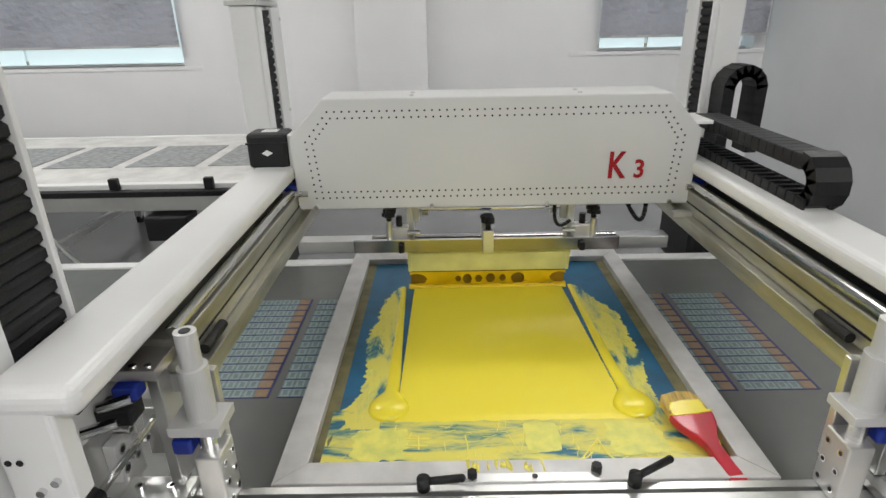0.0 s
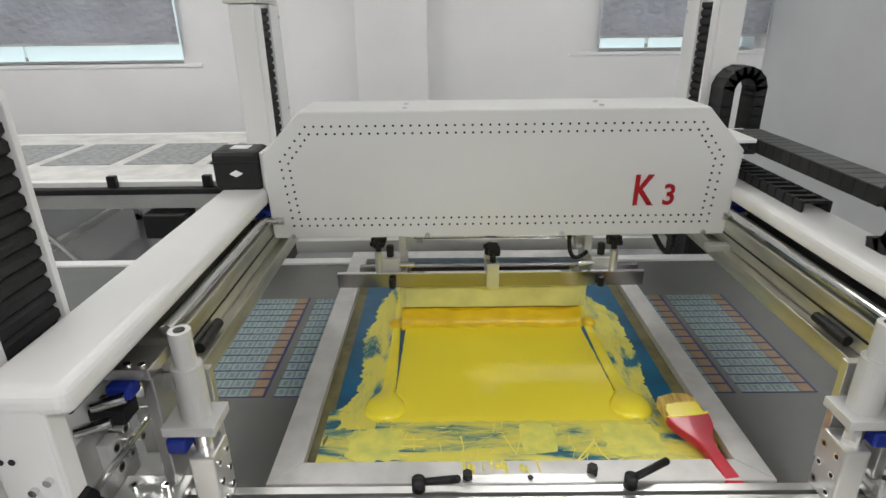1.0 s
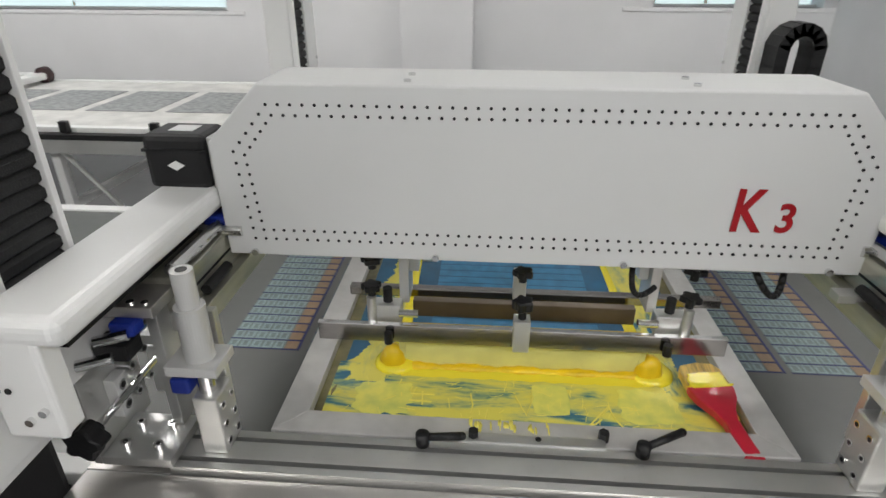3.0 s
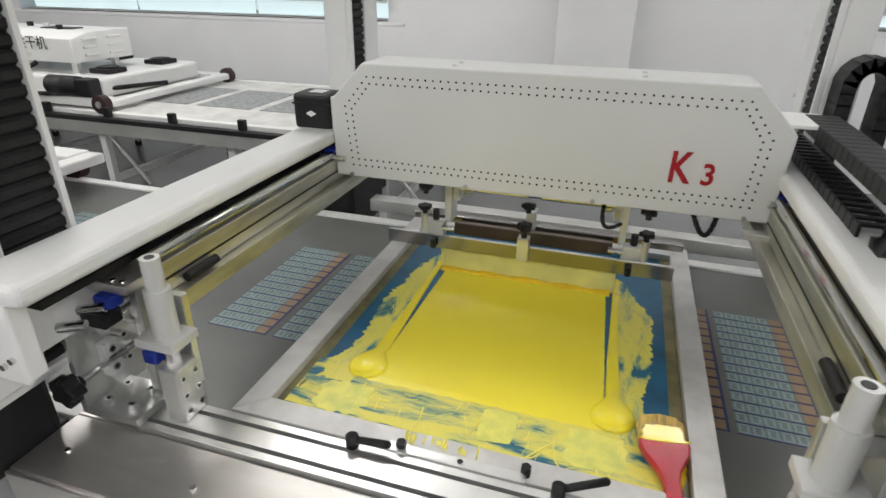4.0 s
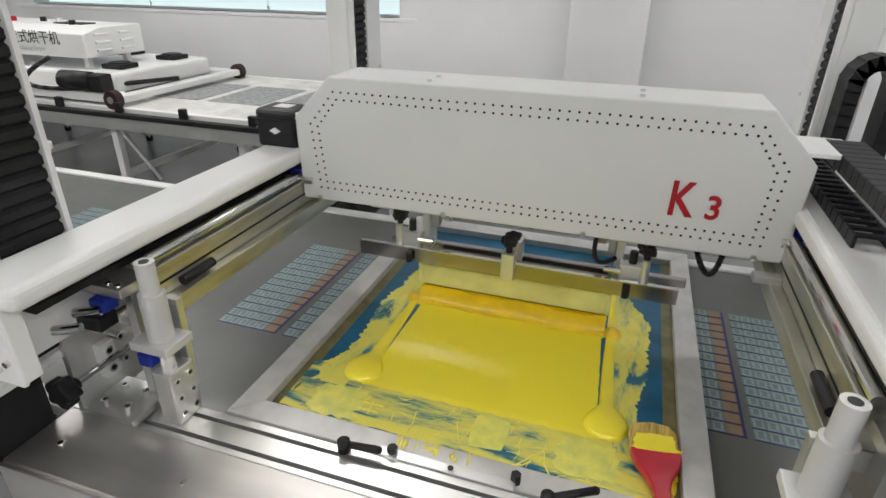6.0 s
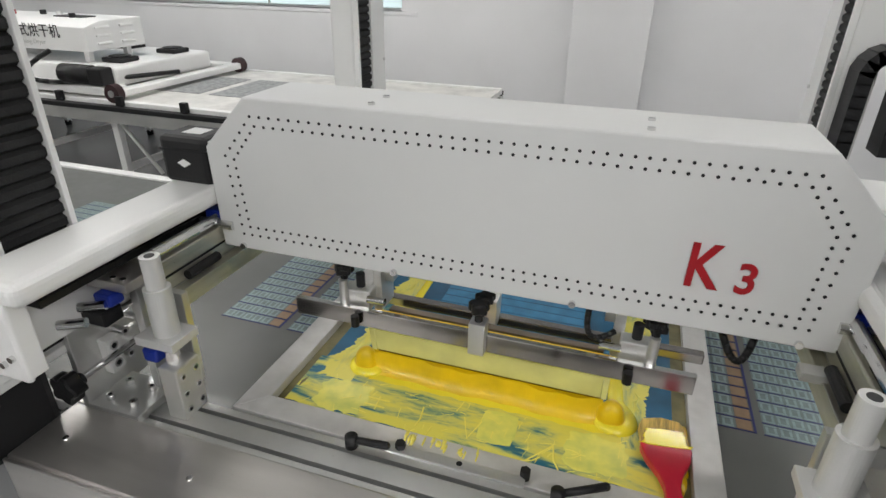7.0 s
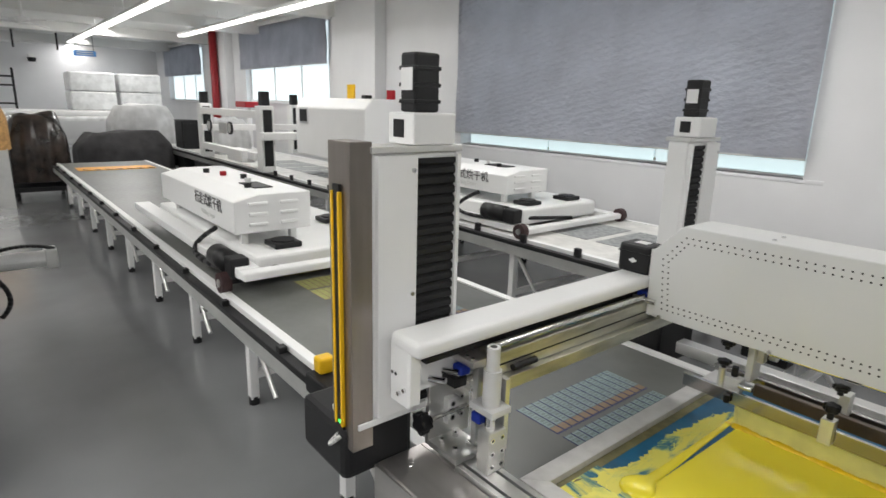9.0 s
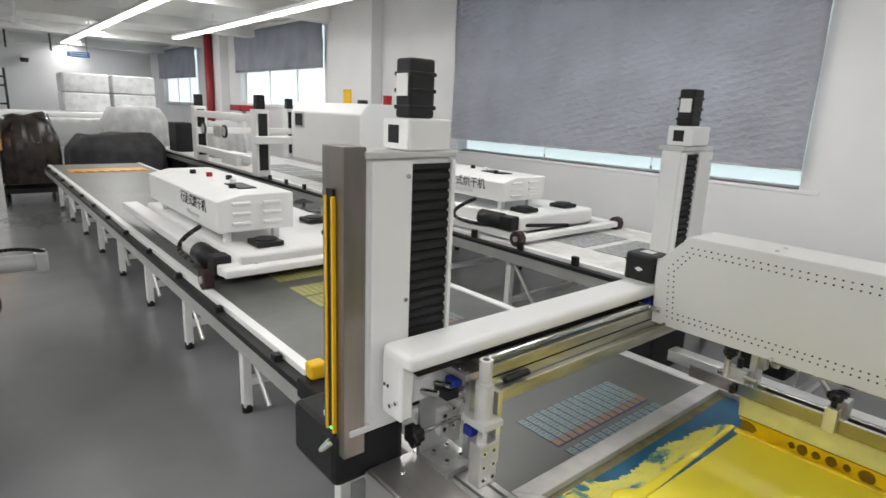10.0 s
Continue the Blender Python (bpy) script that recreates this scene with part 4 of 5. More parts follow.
# ---------------------------------------------------------------- carriage (built at y = 0)
CAR = part("carriage", fresh(), COVERM, M, "light grey perforated carriage cover", origin=(0, 0, TOP))
bm = fresh()
A, B = -0.341, 0.366
prof = [(A, 0.990), (B, 0.990), (B + 0.006, 1.122), (B - 0.054, 1.186), (A + 0.058, 1.186), (A - 0.004, 1.122)]
prism(bm, prof, "y", 0.0, 0.105, 0.0025)
CAR.data = mesh_of("carriage", bm, COVERM, (0, 0, TOP))
bm = fresh()


def perf(p, q, n):
    for k in range(n):
        x = p[0] + (q[0] - p[0]) * k / (n - 1)
        z = p[1] + (q[1] - p[1]) * k / (n - 1)
        rod(bm, (x, -0.0006, z), (x, 0.001, z), 0.0018, 8)


for inset in (0.0215, 0.0325):
    c = [(A + 0.012 + inset, 0.990 + inset), (B - 0.010 - inset, 0.990 + inset), (B - inset * 1.1, 1.120 - inset * 0.3), (B - 0.052 - inset * 0.45, 1.186 - inset), (A + 0.056 + inset * 0.45, 1.186 - inset), (A + inset * 1.1, 1.120 - inset * 0.3)]
    for i, n in enumerate((54, 9, 6, 46, 6, 9)):
        perf(c[i], c[(i + 1) % 6], n)
tagged(part("perforation", bm, BLACK, CAR, "rows of small punched holes"), kind="stuff")
lettering("K", 0.2125, 1.0405, 0.0665, -0.0012, REDP, CAR, "painted_letter", "bold red painted letter", shear=0.03, offset=0.0014, wide=0.72)
lettering("3", 0.2585, 1.0405, 0.045, -0.0012, REDP, CAR, "painted_digit", "bold red painted digit", shear=0.03, offset=0.0009, wide=0.92)
for sx in (-0.13, 0.16):
    for y in (0.02, 0.06):
        part("top_screw", bar((sx, y, 1.186), (sx, y, 1.1885), 0.004, 10), CHROME, CAR)
for x in (-0.31, -0.10, 0.11, 0.33):
    part("edge_screw", bar((x, 0.0, 0.9945), (x, -0.004, 0.9945), 0.004, 10), CHROME, CAR)
mo = part("drive_motor", block(-0.424, -0.352, 0.007, 0.066, 1.066, 1.128, bevel=0.007), BLACKP, CAR, "black stepper motor with white diamond mark")
ORIGIN[mo] = ORIGIN[CAR]
part("motor_band", block(-0.4245, -0.3515, 0.0062, 0.0665, 1.109, 1.112), BLACK, mo)
bm = fresh()
prism(bm, [(-0.398, 1.094), (-0.388, 1.0885), (-0.378, 1.094), (-0.388, 1.0995)], "y", 0.0055, 0.0068)
part("diamond_mark", bm, WHITE, mo)
part("rating_label", block(-0.40, -0.372, 0.025, 0.05, 1.128, 1.1285), WHITE, mo)
part("motor_flange", block(-0.352, -0.341, 0.012, 0.07, 1.055, 1.125, bevel=0.002), ALUMATT, CAR)
for x in (-0.352, 0.377):
    for y in (0.02, 0.085):
        part("bearing_block", block(x - 0.018, x + 0.018, y - 0.014, y + 0.014, 1.006, 1.034, bevel=0.003), BLUEP, CAR)
    part("shaft", bar((x - 0.02, 0.0, 1.02), (x + 0.03, 0.0, 1.02), 0.006), CHROME, CAR)
    part("shaft", bar((x - 0.02, 0.03, 1.005), (x + 0.03, 0.03, 1.005), 0.0075), CHROME, CAR)
for x, y in ((0.34, 0.0),):
    part("sensor_arm", block(x - 0.01, x + 0.03, y - 0.03, y - 0.012, 0.972, 0.982, bevel=0.001), ALUMATT, CAR)
    part("sensor", block(x + 0.02, x + 0.04, y - 0.04, y - 0.02, 0.962, 0.972, bevel=0.002), BLUEP, CAR)
# squeegee gear
bm = fresh()
prism(bm, [(-0.034, 0.921), (-0.028, 0.921), (-0.028, 0.897), (-0.034, 0.897)], "x", -0.250, 0.252, 0.0006)
part("clamp_bar", bm, POLISH, CAR, "polished squeegee clamp bar")
# Thin chrome strip adds the bright highlight line along the bar's top.
part("bar_edge", block(-0.250, 0.252, -0.0345, -0.0275, 0.9212, 0.9225), CHROME, CAR)
part("flood_bar", block(-0.226, 0.270, 0.045, 0.058, 0.898, 0.912, bevel=0.002), POLISH, CAR)
part("flood_channel", block(-0.135, 0.152, 0.014, 0.026, 0.888, 0.912, bevel=0.001), BROWNST, CAR)
part("cross_rod", bar((-0.135, 0.065, 0.968), (0.152, 0.065, 0.968), 0.006), CHROME, CAR)
part("cross_rod", bar((-0.13, 0.09, 0.975), (0.147, 0.09, 0.975), 0.004), CHROME, CAR)
bm = fresh()
prism(bm, [(-0.026, 0.904), (-0.014, 0.904), (-0.007, 0.849), (-0.012, 0.847)], "x", -0.143, 0.157, 0.001)
BLADE = part("squeegee_blade", bm, RUBBER, CAR, "yellow stained squeegee blade")
part("blade_holder", block(-0.150, 0.163, -0.013, 0.0, 0.886, 0.906, bevel=0.002), INKD, CAR, "ink covered blade holder")
for ca, cb in ((-0.150, -0.1432), (0.1572, 0.164)):
    bm = fresh()
    prism(bm, [(-0.024, 0.903), (-0.006, 0.903), (0.0, 0.852), (-0.014, 0.848)], "x", ca, cb)
    part("blade_cheek", bm, RUBBER, CAR)


def knob(x, y, z, r=0.011, h=0.016):
    return star((x, y, z), (0, 0, 1), r, h)


for s, x in ((-1, -0.152), (1, 0.173)):
    part("hanger_plate", block(x + s * -0.008 - 0.006, x + s * -0.008 + 0.006, 0.0, 0.04, 0.905, 0.995, bevel=0.001), ALUMATT, CAR)
    a0, a1 = sorted((x - s * 0.006, x + s * 0.034))
    part("pivot_block", block(a0, a1, -0.022, -0.001, 0.915, 0.943, bevel=0.002), ALUMATT, CAR)
    part("clamp_pin", bar((x - s * 0.004, -0.024, 0.934), (x - s * 0.028, -0.024, 0.934), 0.005), CHROME, CAR)
    part("guide_post", bar((x + s * 0.030, -0.024, 0.905), (x + s * 0.030, -0.024, 0.957), 0.006), ALU, CAR)
    part("spring_post", bar((x + s * 0.012, -0.010, 0.943), (x + s * 0.012, -0.010, 0.962), 0.006), BLACKP, CAR)
    part("star_knob", knob(x + s * 0.030, -0.020, 0.957), BLACK, CAR, "black star knob")
    part("star_knob", knob(x + s * 0.027, 0.022, 0.966), BLACK, CAR, "black star knob")
    part("hand_wheel", bar((x - s * 0.042, 0.035, 0.962), (x - s * 0.030, 0.035, 0.962), 0.013, 20), ALUMATT, CAR)
    part("wheel_shaft", bar((x - s * 0.046, 0.035, 0.962), (x - s * 0.008, 0.035, 0.962), 0.005, 12), CHROME, CAR)
    part("stop_screw", bar((x + s * 0.008, -0.040, 0.915), (x + s * 0.008, -0.040, 0.900), 0.0055), BLACK, CAR)
    part("gauge_block", block(x - s * 0.02 - 0.006, x - s * 0.02 + 0.006, 0.012, 0.03, 0.945, 0.985, bevel=0.001), ALUMATT, CAR, "yellowed aluminium gauge block")
part("centre_clamp", block(-0.006, 0.014, -0.046, -0.026, 0.898, 0.942, bevel=0.001), ALU, CAR, "square aluminium centre clamp")
part("star_knob", knob(0.004, -0.036, 0.942, h=0.026), BLACK, CAR, "black star knob")
part("centre_bracket", block(-0.004, 0.012, 0.027, 0.055, 0.905, 0.945, bevel=0.001), ALUMATT, CAR)
part("star_knob", knob(0.004, 0.04, 0.945), BLACK, CAR, "black star knob")
GEAR = [ob for ob in CAR.children if ob.name.split(".")[0] in ("clamp_bar", "bar_edge", "squeegee_blade", "blade_holder", "blade_cheek", "pivot_block", "clamp_pin", "guide_post", "spring_post", "stop_screw", "centre_clamp")]
GEAR += [ob for ob in CAR.children if ob.name.startswith("star_knob") and min(v.co.y for v in ob.data.vertices) < 0.0]
# the flood gear hangs behind the squeegee
for ob in CAR.children:
    if ob.name.split(".")[0] in ("flood_bar", "flood_channel", "centre_bracket", "hanger_plate", "gauge_block", "hand_wheel", "wheel_shaft"):
        ob.matrix_basis = shift(y=0.044, z=-0.012 if ob.name[:5] in ("flood", "centr") else 0.0)
bm = fresh()
tube(bm, arc((0.262, 0.03, 0.99), (0.285, -0.02, 0.925), (0.3, 0.03, 0.99)), 0.004)
part("hanging_cable", bm, BLACK, CAR, smooth=True)
bm = fresh()
tube(bm, arc((0.13, 0.03, 0.99), (0.12, 0.0, 0.93), (0.16, 0.03, 0.95)), 0.0035)
part("air_hose", bm, BLACK, CAR, smooth=True)
part("side_bracket", block(0.352, 0.42, 0.02, 0.11, 1.128, 1.134, bevel=0.001), WHITE, CAR, "white chain bracket")
# upper run and bend of the cable chain
bm = fresh()
for k in range(23):
    if k < 16:
        y, z, tilt = 0.09 - 0.0215 * k, 1.124, 0
        slab(bm, 0.398, 0.444, y - 0.0107, y + 0.0107, z - 0.0105, z + 0.0105, bevel=0.001, seg=1)
    else:
        a = math.pi * (k - 15.5) / 7
        y, z = -0.245 - 0.030 * math.sin(a), 1.0985 + 0.0285 * math.cos(a)
        vs = slab(bm, 0.398, 0.444, -0.0095, 0.0095, -0.0105, 0.0105)
        bmesh.ops.transform(bm, matrix=Matrix.Translation((0, y, z)) @ Matrix.Rotation(a, 4, "X"), verts=vs)
part("cable_chain", bm, BLACK, CAR, "closed black energy chain")

# ---------------------------------------------------------------- screen with ink
SCR = thing("printing_screen", "aluminium framed blue printing screen clamped over the table", "printing screen", (CX, 0.3, TOP))
IX0, IX1, IY0, IY1 = -0.242, 0.264, 0.0, 0.605
OX0, OX1, OY0, OY1 = -0.277, 0.297, -0.034, 0.645
ZF = 0.827
MESH_Z = 0.8145
for pts in ([(OX0, OY0), (OX1, OY0), (IX1, IY0), (IX0, IY0)], [(OX1, OY0), (OX1, OY1), (IX1, IY1), (IX1, IY0)], [(OX1, OY1), (OX0, OY1), (IX0, IY1), (IX1, IY1)], [(OX0, OY1), (OX0, OY0), (IX0, IY0), (IX0, IY1)]):
    bm = fresh()
    prism(bm, pts, "z", 0.8035, ZF, 0.0012)
    part("frame_bar", bm, FRAMEM, SCR, "scuffed aluminium frame bar")
part("mesh", block(IX0, IX1, IY0, IY1, MESH_Z - 0.001, MESH_Z), BLUE, SCR, "blue emulsion coated mesh")
for ga, gb, gc, gd in ((IX0, IX0 + 0.017, IY0, IY1), (IX1 - 0.017, IX1, IY0, IY1)):
    part("glue_edge", block(ga, gb, gc, gd, MESH_Z + 0.0001, MESH_Z + 0.0005), GLUE, SCR, "olive glue line along the frame")
for k in range(14):
    part("open_area", block(-0.118, 0.128, 0.161 + k * 0.0217, 0.161 + k * 0.0217 + 0.0185, MESH_Z + 0.0001, MESH_Z + 0.0003), LBLUE, SCR)

rng = random.Random(5)


def patch(cx, cy, rx, ry, z0, z1, seed, n=40, rough=0.25):
    """An uneven flat patch of ink with a rounded rim."""
    r = random.Random(seed)
    ph = [(r.uniform(0, 6.3), r.choice((2, 3, 5, 7, 9, 13)), r.uniform(0.2, 1)) for _ in range(6)]
    bm = fresh()
    rim, top = [], []
    for k in range(n):
        a = 2 * math.pi * k / n
        w = 1 + rough * sum(math.sin(f * a + p) * s for p, f, s in ph) / 3
        c, s_ = math.cos(a), math.sin(a)
        sq = 1 / max(abs(c), abs(s_)) ** 0.7
        rim.append(bm.verts.new((cx + rx * w * c * sq, cy + ry * w * s_ * sq, z0)))
        top.append(bm.verts.new((cx + (rx * w * sq - min(rx, ry) * 0.08) * c, cy + (ry * w * sq - min(rx, ry) * 0.08) * s_, z1)))
    for k in range(n):
        bm.faces.new((rim[k], rim[(k + 1) % n], top[(k + 1) % n], top[k]))
    bm.faces.new(top)
    return bm


RESID = thing("ink_residue", "smeared yellow ink residue round the printing area", "ink", (CX, 0.3, MESH_Z))
# ridges beside the print area: a rope of ink that ends in a drop, and the wiped film outside it
def ink_side(s, t):
    return 0.139 + 0.007 * (1 - t) if s < 0 else 0.150 + 0.018 * (1 - t)


OUTER = {-1: [(0.06, 0.235), (0.105, 0.232), (0.13, 0.201), (0.197, 0.200), (0.294, 0.208), (0.40, 0.196), (0.46, 0.184), (0.49, 0.170)],
         1: [(0.06, 0.238), (0.105, 0.222), (0.144, 0.212), (0.215, 0.222), (0.30, 0.230), (0.377, 0.229), (0.446, 0.196), (0.49, 0.180)]}
for s in (-1, 1):
    bm, bm2 = fresh(), fresh()
    n, ring = 72, 10
    rows_, film = [], []
    for k in range(n + 1):
        y = 0.085 + 0.405 * (k / n) ** 1.15
        t = (y - 0.084) / 0.402
        inner = ink_side(s, t) + (0.017 if s < 0 else 0.014) * max(0.0, (t - 0.2) / 0.8) ** 0.8
        rope = 0.0055 + 0.0065 * max(0.0, 1 - t) ** 1.5
        drop = 0.0285 * math.sqrt(max(0.0, 1 - ((y - 0.1115) / 0.0272) ** 2)) if y < 0.1115 else 0.0285 * math.exp(-((y - 0.1115) / 0.038) ** 2)
        hw = max(0.0008, drop if y < 0.1115 else max(rope, drop))
        w = min(1.0, max(0.0, (t - 0.06) / 0.34))
        w = w * w * (3 - 2 * w)
        xc = (1 - w) * (0.157 if s < 0 else 0.178) + w * (inner + hw - 0.001)
        hh = 0.0024 + 0.0098 * min(1.0, drop / 0.0285) * (0.25 if y < 0.087 else 1.0)
        rows_.append([bm.verts.new((s * (xc - hw * math.cos(math.pi * q / ring)), y, MESH_Z - 0.0004 + hh * math.sin(math.pi * q / ring) ** 0.8)) for q in range(ring + 1)])
    for u, v in zip(rows_, rows_[1:]):
        for q in range(ring):
            bm.faces.new((u[q], u[q + 1], v[q + 1], v[q]))
    m_ = 240
    for k in range(m_ + 1):
        y = 0.07 + 0.418 * k / m_
        t = (y - 0.084) / 0.402
        out = float(np.interp(y, [p for p, _ in OUTER[s]], [q for _, q in OUTER[s]]))
        out += 0.006 * noise.noise((y * 22, s * 3.0, 0.5)) + 0.005 * noise.noise((y * 90, s * 5.0, 1.5)) + 0.004 * noise.noise((y * 260, s, 2.5))
        lo = ink_side(s, t) + 0.020
        film.append([bm2.verts.new((s * (lo + (max(out, lo + 0.002) - lo) * q / 6), y, MESH_Z + 0.0010 - 0.0001 * q)) for q in range(7)])
    for u, v in zip(film, film[1:]):
        for q in range(6):
            bm2.faces.new((u[q], u[q + 1], v[q + 1], v[q]))
    part("ridge", bm, INK, RESID, "thick yellow ink ridge ending in a drop", smooth=True)
    part("smear", bm2, SMEARSIDE, RESID, "streaky wiped yellow film", smooth=True)
bm = fresh()
nx, ny = 120, 10
g = []
for a in range(nx + 1):
    x = -0.232 + 0.470 * a / nx
    lo = 0.009 + 0.006 * noise.noise((x * 30, 0.3, 1.0))
    hi = 0.092 + 0.008 * noise.noise((x * 24, 4.3, 1.0)) + (0.02 if abs(x) > 0.17 else 0.0)
    g.append([bm.verts.new((x, lo + (hi - lo) * b / ny, MESH_Z + 0.0006 + 0.0003 * noise.noise((x * 90, b * 1.7, 2.0)))) for b in range(ny + 1)])
for a in range(nx):
    for b in range(ny):
        bm.faces.new((g[a][b], g[a + 1][b], g[a + 1][b + 1], g[a][b + 1]))
part("smear", bm, SMEAR, RESID, "streaky wiped yellow film", smooth=True)
for k, (pa, pb, pc, pd, ro) in enumerate(((0.020, 0.066, 0.024, 0.080, 0.03), (-0.198, -0.128, 0.012, 0.070, 0.14), (0.124, 0.196, 0.018, 0.078, 0.12), (-0.10, 0.13, 0.0045, 0.0085, 0.10))):
    part("ink_patch", patch((pa + pb) / 2, (pc + pd) / 2, (pb - pa) / 2, (pd - pc) / 2, MESH_Z + 0.0010, MESH_Z + 0.0013, 300 + k, 90, ro), INKTHIN, RESID, "thin pale yellow ink patch", smooth=False)


def string(pts, r):
    bm = fresh()
    rings = []
    for k, (px, py) in enumerate(pts):
        qx, qy = pts[min(k + 1, len(pts) - 1)]
        ox, oy = pts[max(k - 1, 0)]
        d = Vector((qx - ox, qy - oy, 0)).normalized()
        side = Vector((-d.y, d.x, 0))
        rings.append([bm.verts.new(Vector((px, py, MESH_Z + 0.0012)) + side * r * math.cos(a) + Vector((0, 0, r * math.sin(a)))) for a in (0, 1.05, 2.09, 3.14)])
    for u, v in zip(rings, rings[1:]):
        for i in range(3):
            bm.faces.new((u[i], u[i + 1], v[i + 1], v[i]))
    return bm


for k in range(70):
    x, y = rng.uniform(-0.215, 0.20), rng.uniform(0.006, 0.078)
    a, ln_ = rng.choice((0.0, 0.1, 1.5, 1.6, 0.8)), rng.uniform(0.006, 0.022)
    pts = [(x, y)]
    for q in range(4):
        a += rng.uniform(-0.3, 0.3)
        x, y = x + math.cos(a) * ln_ / 4, min(0.082, max(0.004, y + math.sin(a) * ln_ / 4))
        pts.append((x, y))
    part("ink_string", string(pts, rng.uniform(0.0003, 0.0007)), INKP, RESID, smooth=True)
for pts in (((0.0, 0.055), (0.012, 0.022), (0.022, 0.055)), ((0.085, 0.012), (0.098, 0.028), (0.112, 0.045)), ((0.112, 0.045), (0.116, 0.022), (0.124, 0.008)), ((0.075, 0.008), (0.092, 0.014), (0.10, 0.022)), ((-0.055, 0.055), (-0.052, 0.035), (-0.054, 0.02)), ((-0.13, 0.05), (-0.10, 0.05)), ((-0.13, 0.038), (-0.102, 0.037)), ((-0.115, 0.055), (-0.113, 0.03))):
    part("ink_string", string(pts, 0.0011), INKP, RESID, smooth=True)
for s, xo in ((-1, -0.19), (1, 0.205)):
    for k in range(12):
        y, x = rng.uniform(0.12, 0.42), xo + rng.uniform(-0.012, 0.012)
        pts = [(x + rng.uniform(-0.005, 0.005), y + q * rng.uniform(0.006, 0.014)) for q in range(4)]
        part("ink_string", string(pts, rng.uniform(0.0004, 0.0008)), INKTHIN, RESID, smooth=True)
for k in range(24):
    x = rng.uniform(-0.055, 0.035)
    part("ink_drip", patch(x, rng.uniform(-0.016, -0.004), rng.uniform(0.0006, 0.0022), rng.uniform(0.003, 0.008), ZF, ZF + 0.0010, 140 + k, 20, 0.3), INKP, RESID, smooth=True)
for k in range(5):
    part("ink_drip", patch(0.258 + rng.uniform(-0.003, 0.003) - 0.002 * k, 0.11 - 0.024 * k, 0.006, 0.016, MESH_Z, MESH_Z + 0.006, 160 + k, 24, 0.3), INKD, RESID, smooth=True)

# The moving ink: strips pushed up by the blade and laid down again on its way back
INKT = thing("wet_ink", "thick wet yellow ink spread over the screen", "ink", (CX, 0.3, MESH_Z))
NSTRIP = 40
SY0, SY1 = 0.084, 0.486
STRIPS = []
for k in range(NSTRIP):
    ya = SY0 + (SY1 - SY0) * k / NSTRIP
    yb = SY0 + (SY1 - SY0) * (k + 1) / NSTRIP
    r = random.Random(200 + k)
    tk = (k + 0.5) / NSTRIP
    wl, wr = -ink_side(-1, tk) + r.uniform(-0.0003, 0.0003), ink_side(1, tk) + r.uniform(-0.0004, 0.0004)
    bm = fresh()
    n = 24 if k == 0 else 1
    low, hi, lap = [], [], []
    for i in range(n + 1):
        x = wl + (wr - wl) * i / n
        d = 0.0016 if k == 0 else 0.0
        z = MESH_Z + 0.0016
        low.append(bm.verts.new((x, ya + (d * math.sin(x * 190 + 1) if k == 0 else 0), z if k else MESH_Z + 0.0010)))
        hi.append(bm.verts.new((x, yb, z)))
        lap.append(bm.verts.new((x, yb + 0.0012, z - 0.0004)))
    for i in range(n):
        bm.faces.new((low[i], low[i + 1], hi[i + 1], hi[i]))
        bm.faces.new((hi[i], hi[i + 1], lap[i + 1], lap[i]))
    ob = part("ink_strip", bm, INKS, INKT, smooth=False, origin=(CX, (ya + yb) / 2, MESH_Z))
    STRIPS.append((ob, (ya + yb) / 2))
# bead of ink rolling before the blade, and the blobs at its ends
bm = fresh()
n = 60
ring = 8
rows_ = []
for i in range(n + 1):
    x = -0.150 + 0.309 * i / n
    rr = 0.0068 + 0.0016 * math.sin(i * 0.45) + 0.0008 * math.sin(i * 1.7)
    rows_.append([bm.verts.new((x, 0.014 - rr * math.cos(math.pi * j / ring), MESH_Z + rr * 0.9 * math.sin(math.pi * j / ring))) for j in range(ring + 1)])
for i in range(n):
    for j in range(ring):
        bm.faces.new((rows_[i][j], rows_[i + 1][j], rows_[i + 1][j + 1], rows_[i][j + 1]))
BEAD = part("ink_bead", bm, INKD, INKT, "rolling bead of darker yellow ink", smooth=True, origin=(CX, 0.0, MESH_Z))
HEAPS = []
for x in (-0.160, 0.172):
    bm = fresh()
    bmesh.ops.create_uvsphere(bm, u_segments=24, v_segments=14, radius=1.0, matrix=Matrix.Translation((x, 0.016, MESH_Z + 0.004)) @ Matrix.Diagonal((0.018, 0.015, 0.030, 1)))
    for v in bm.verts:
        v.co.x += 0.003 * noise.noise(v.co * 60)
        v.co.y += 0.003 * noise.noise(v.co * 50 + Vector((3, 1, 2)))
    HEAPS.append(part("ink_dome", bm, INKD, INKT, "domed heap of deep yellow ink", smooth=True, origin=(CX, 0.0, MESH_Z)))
# curtain of ink that hangs between the lifted blade and the screen, torn open in places
bm = fresh()
HOLES = ((-0.135, 0.020, 0.9), (-0.052, 0.006, 0.5), (-0.034, 0.009, 0.8), (-0.012, 0.007, 0.6), (0.012, 0.009, 0.8), (0.036, 0.006, 0.6), (0.066, 0.013, 0.9), (0.148, 0.018, 0.9))
rows_ = []
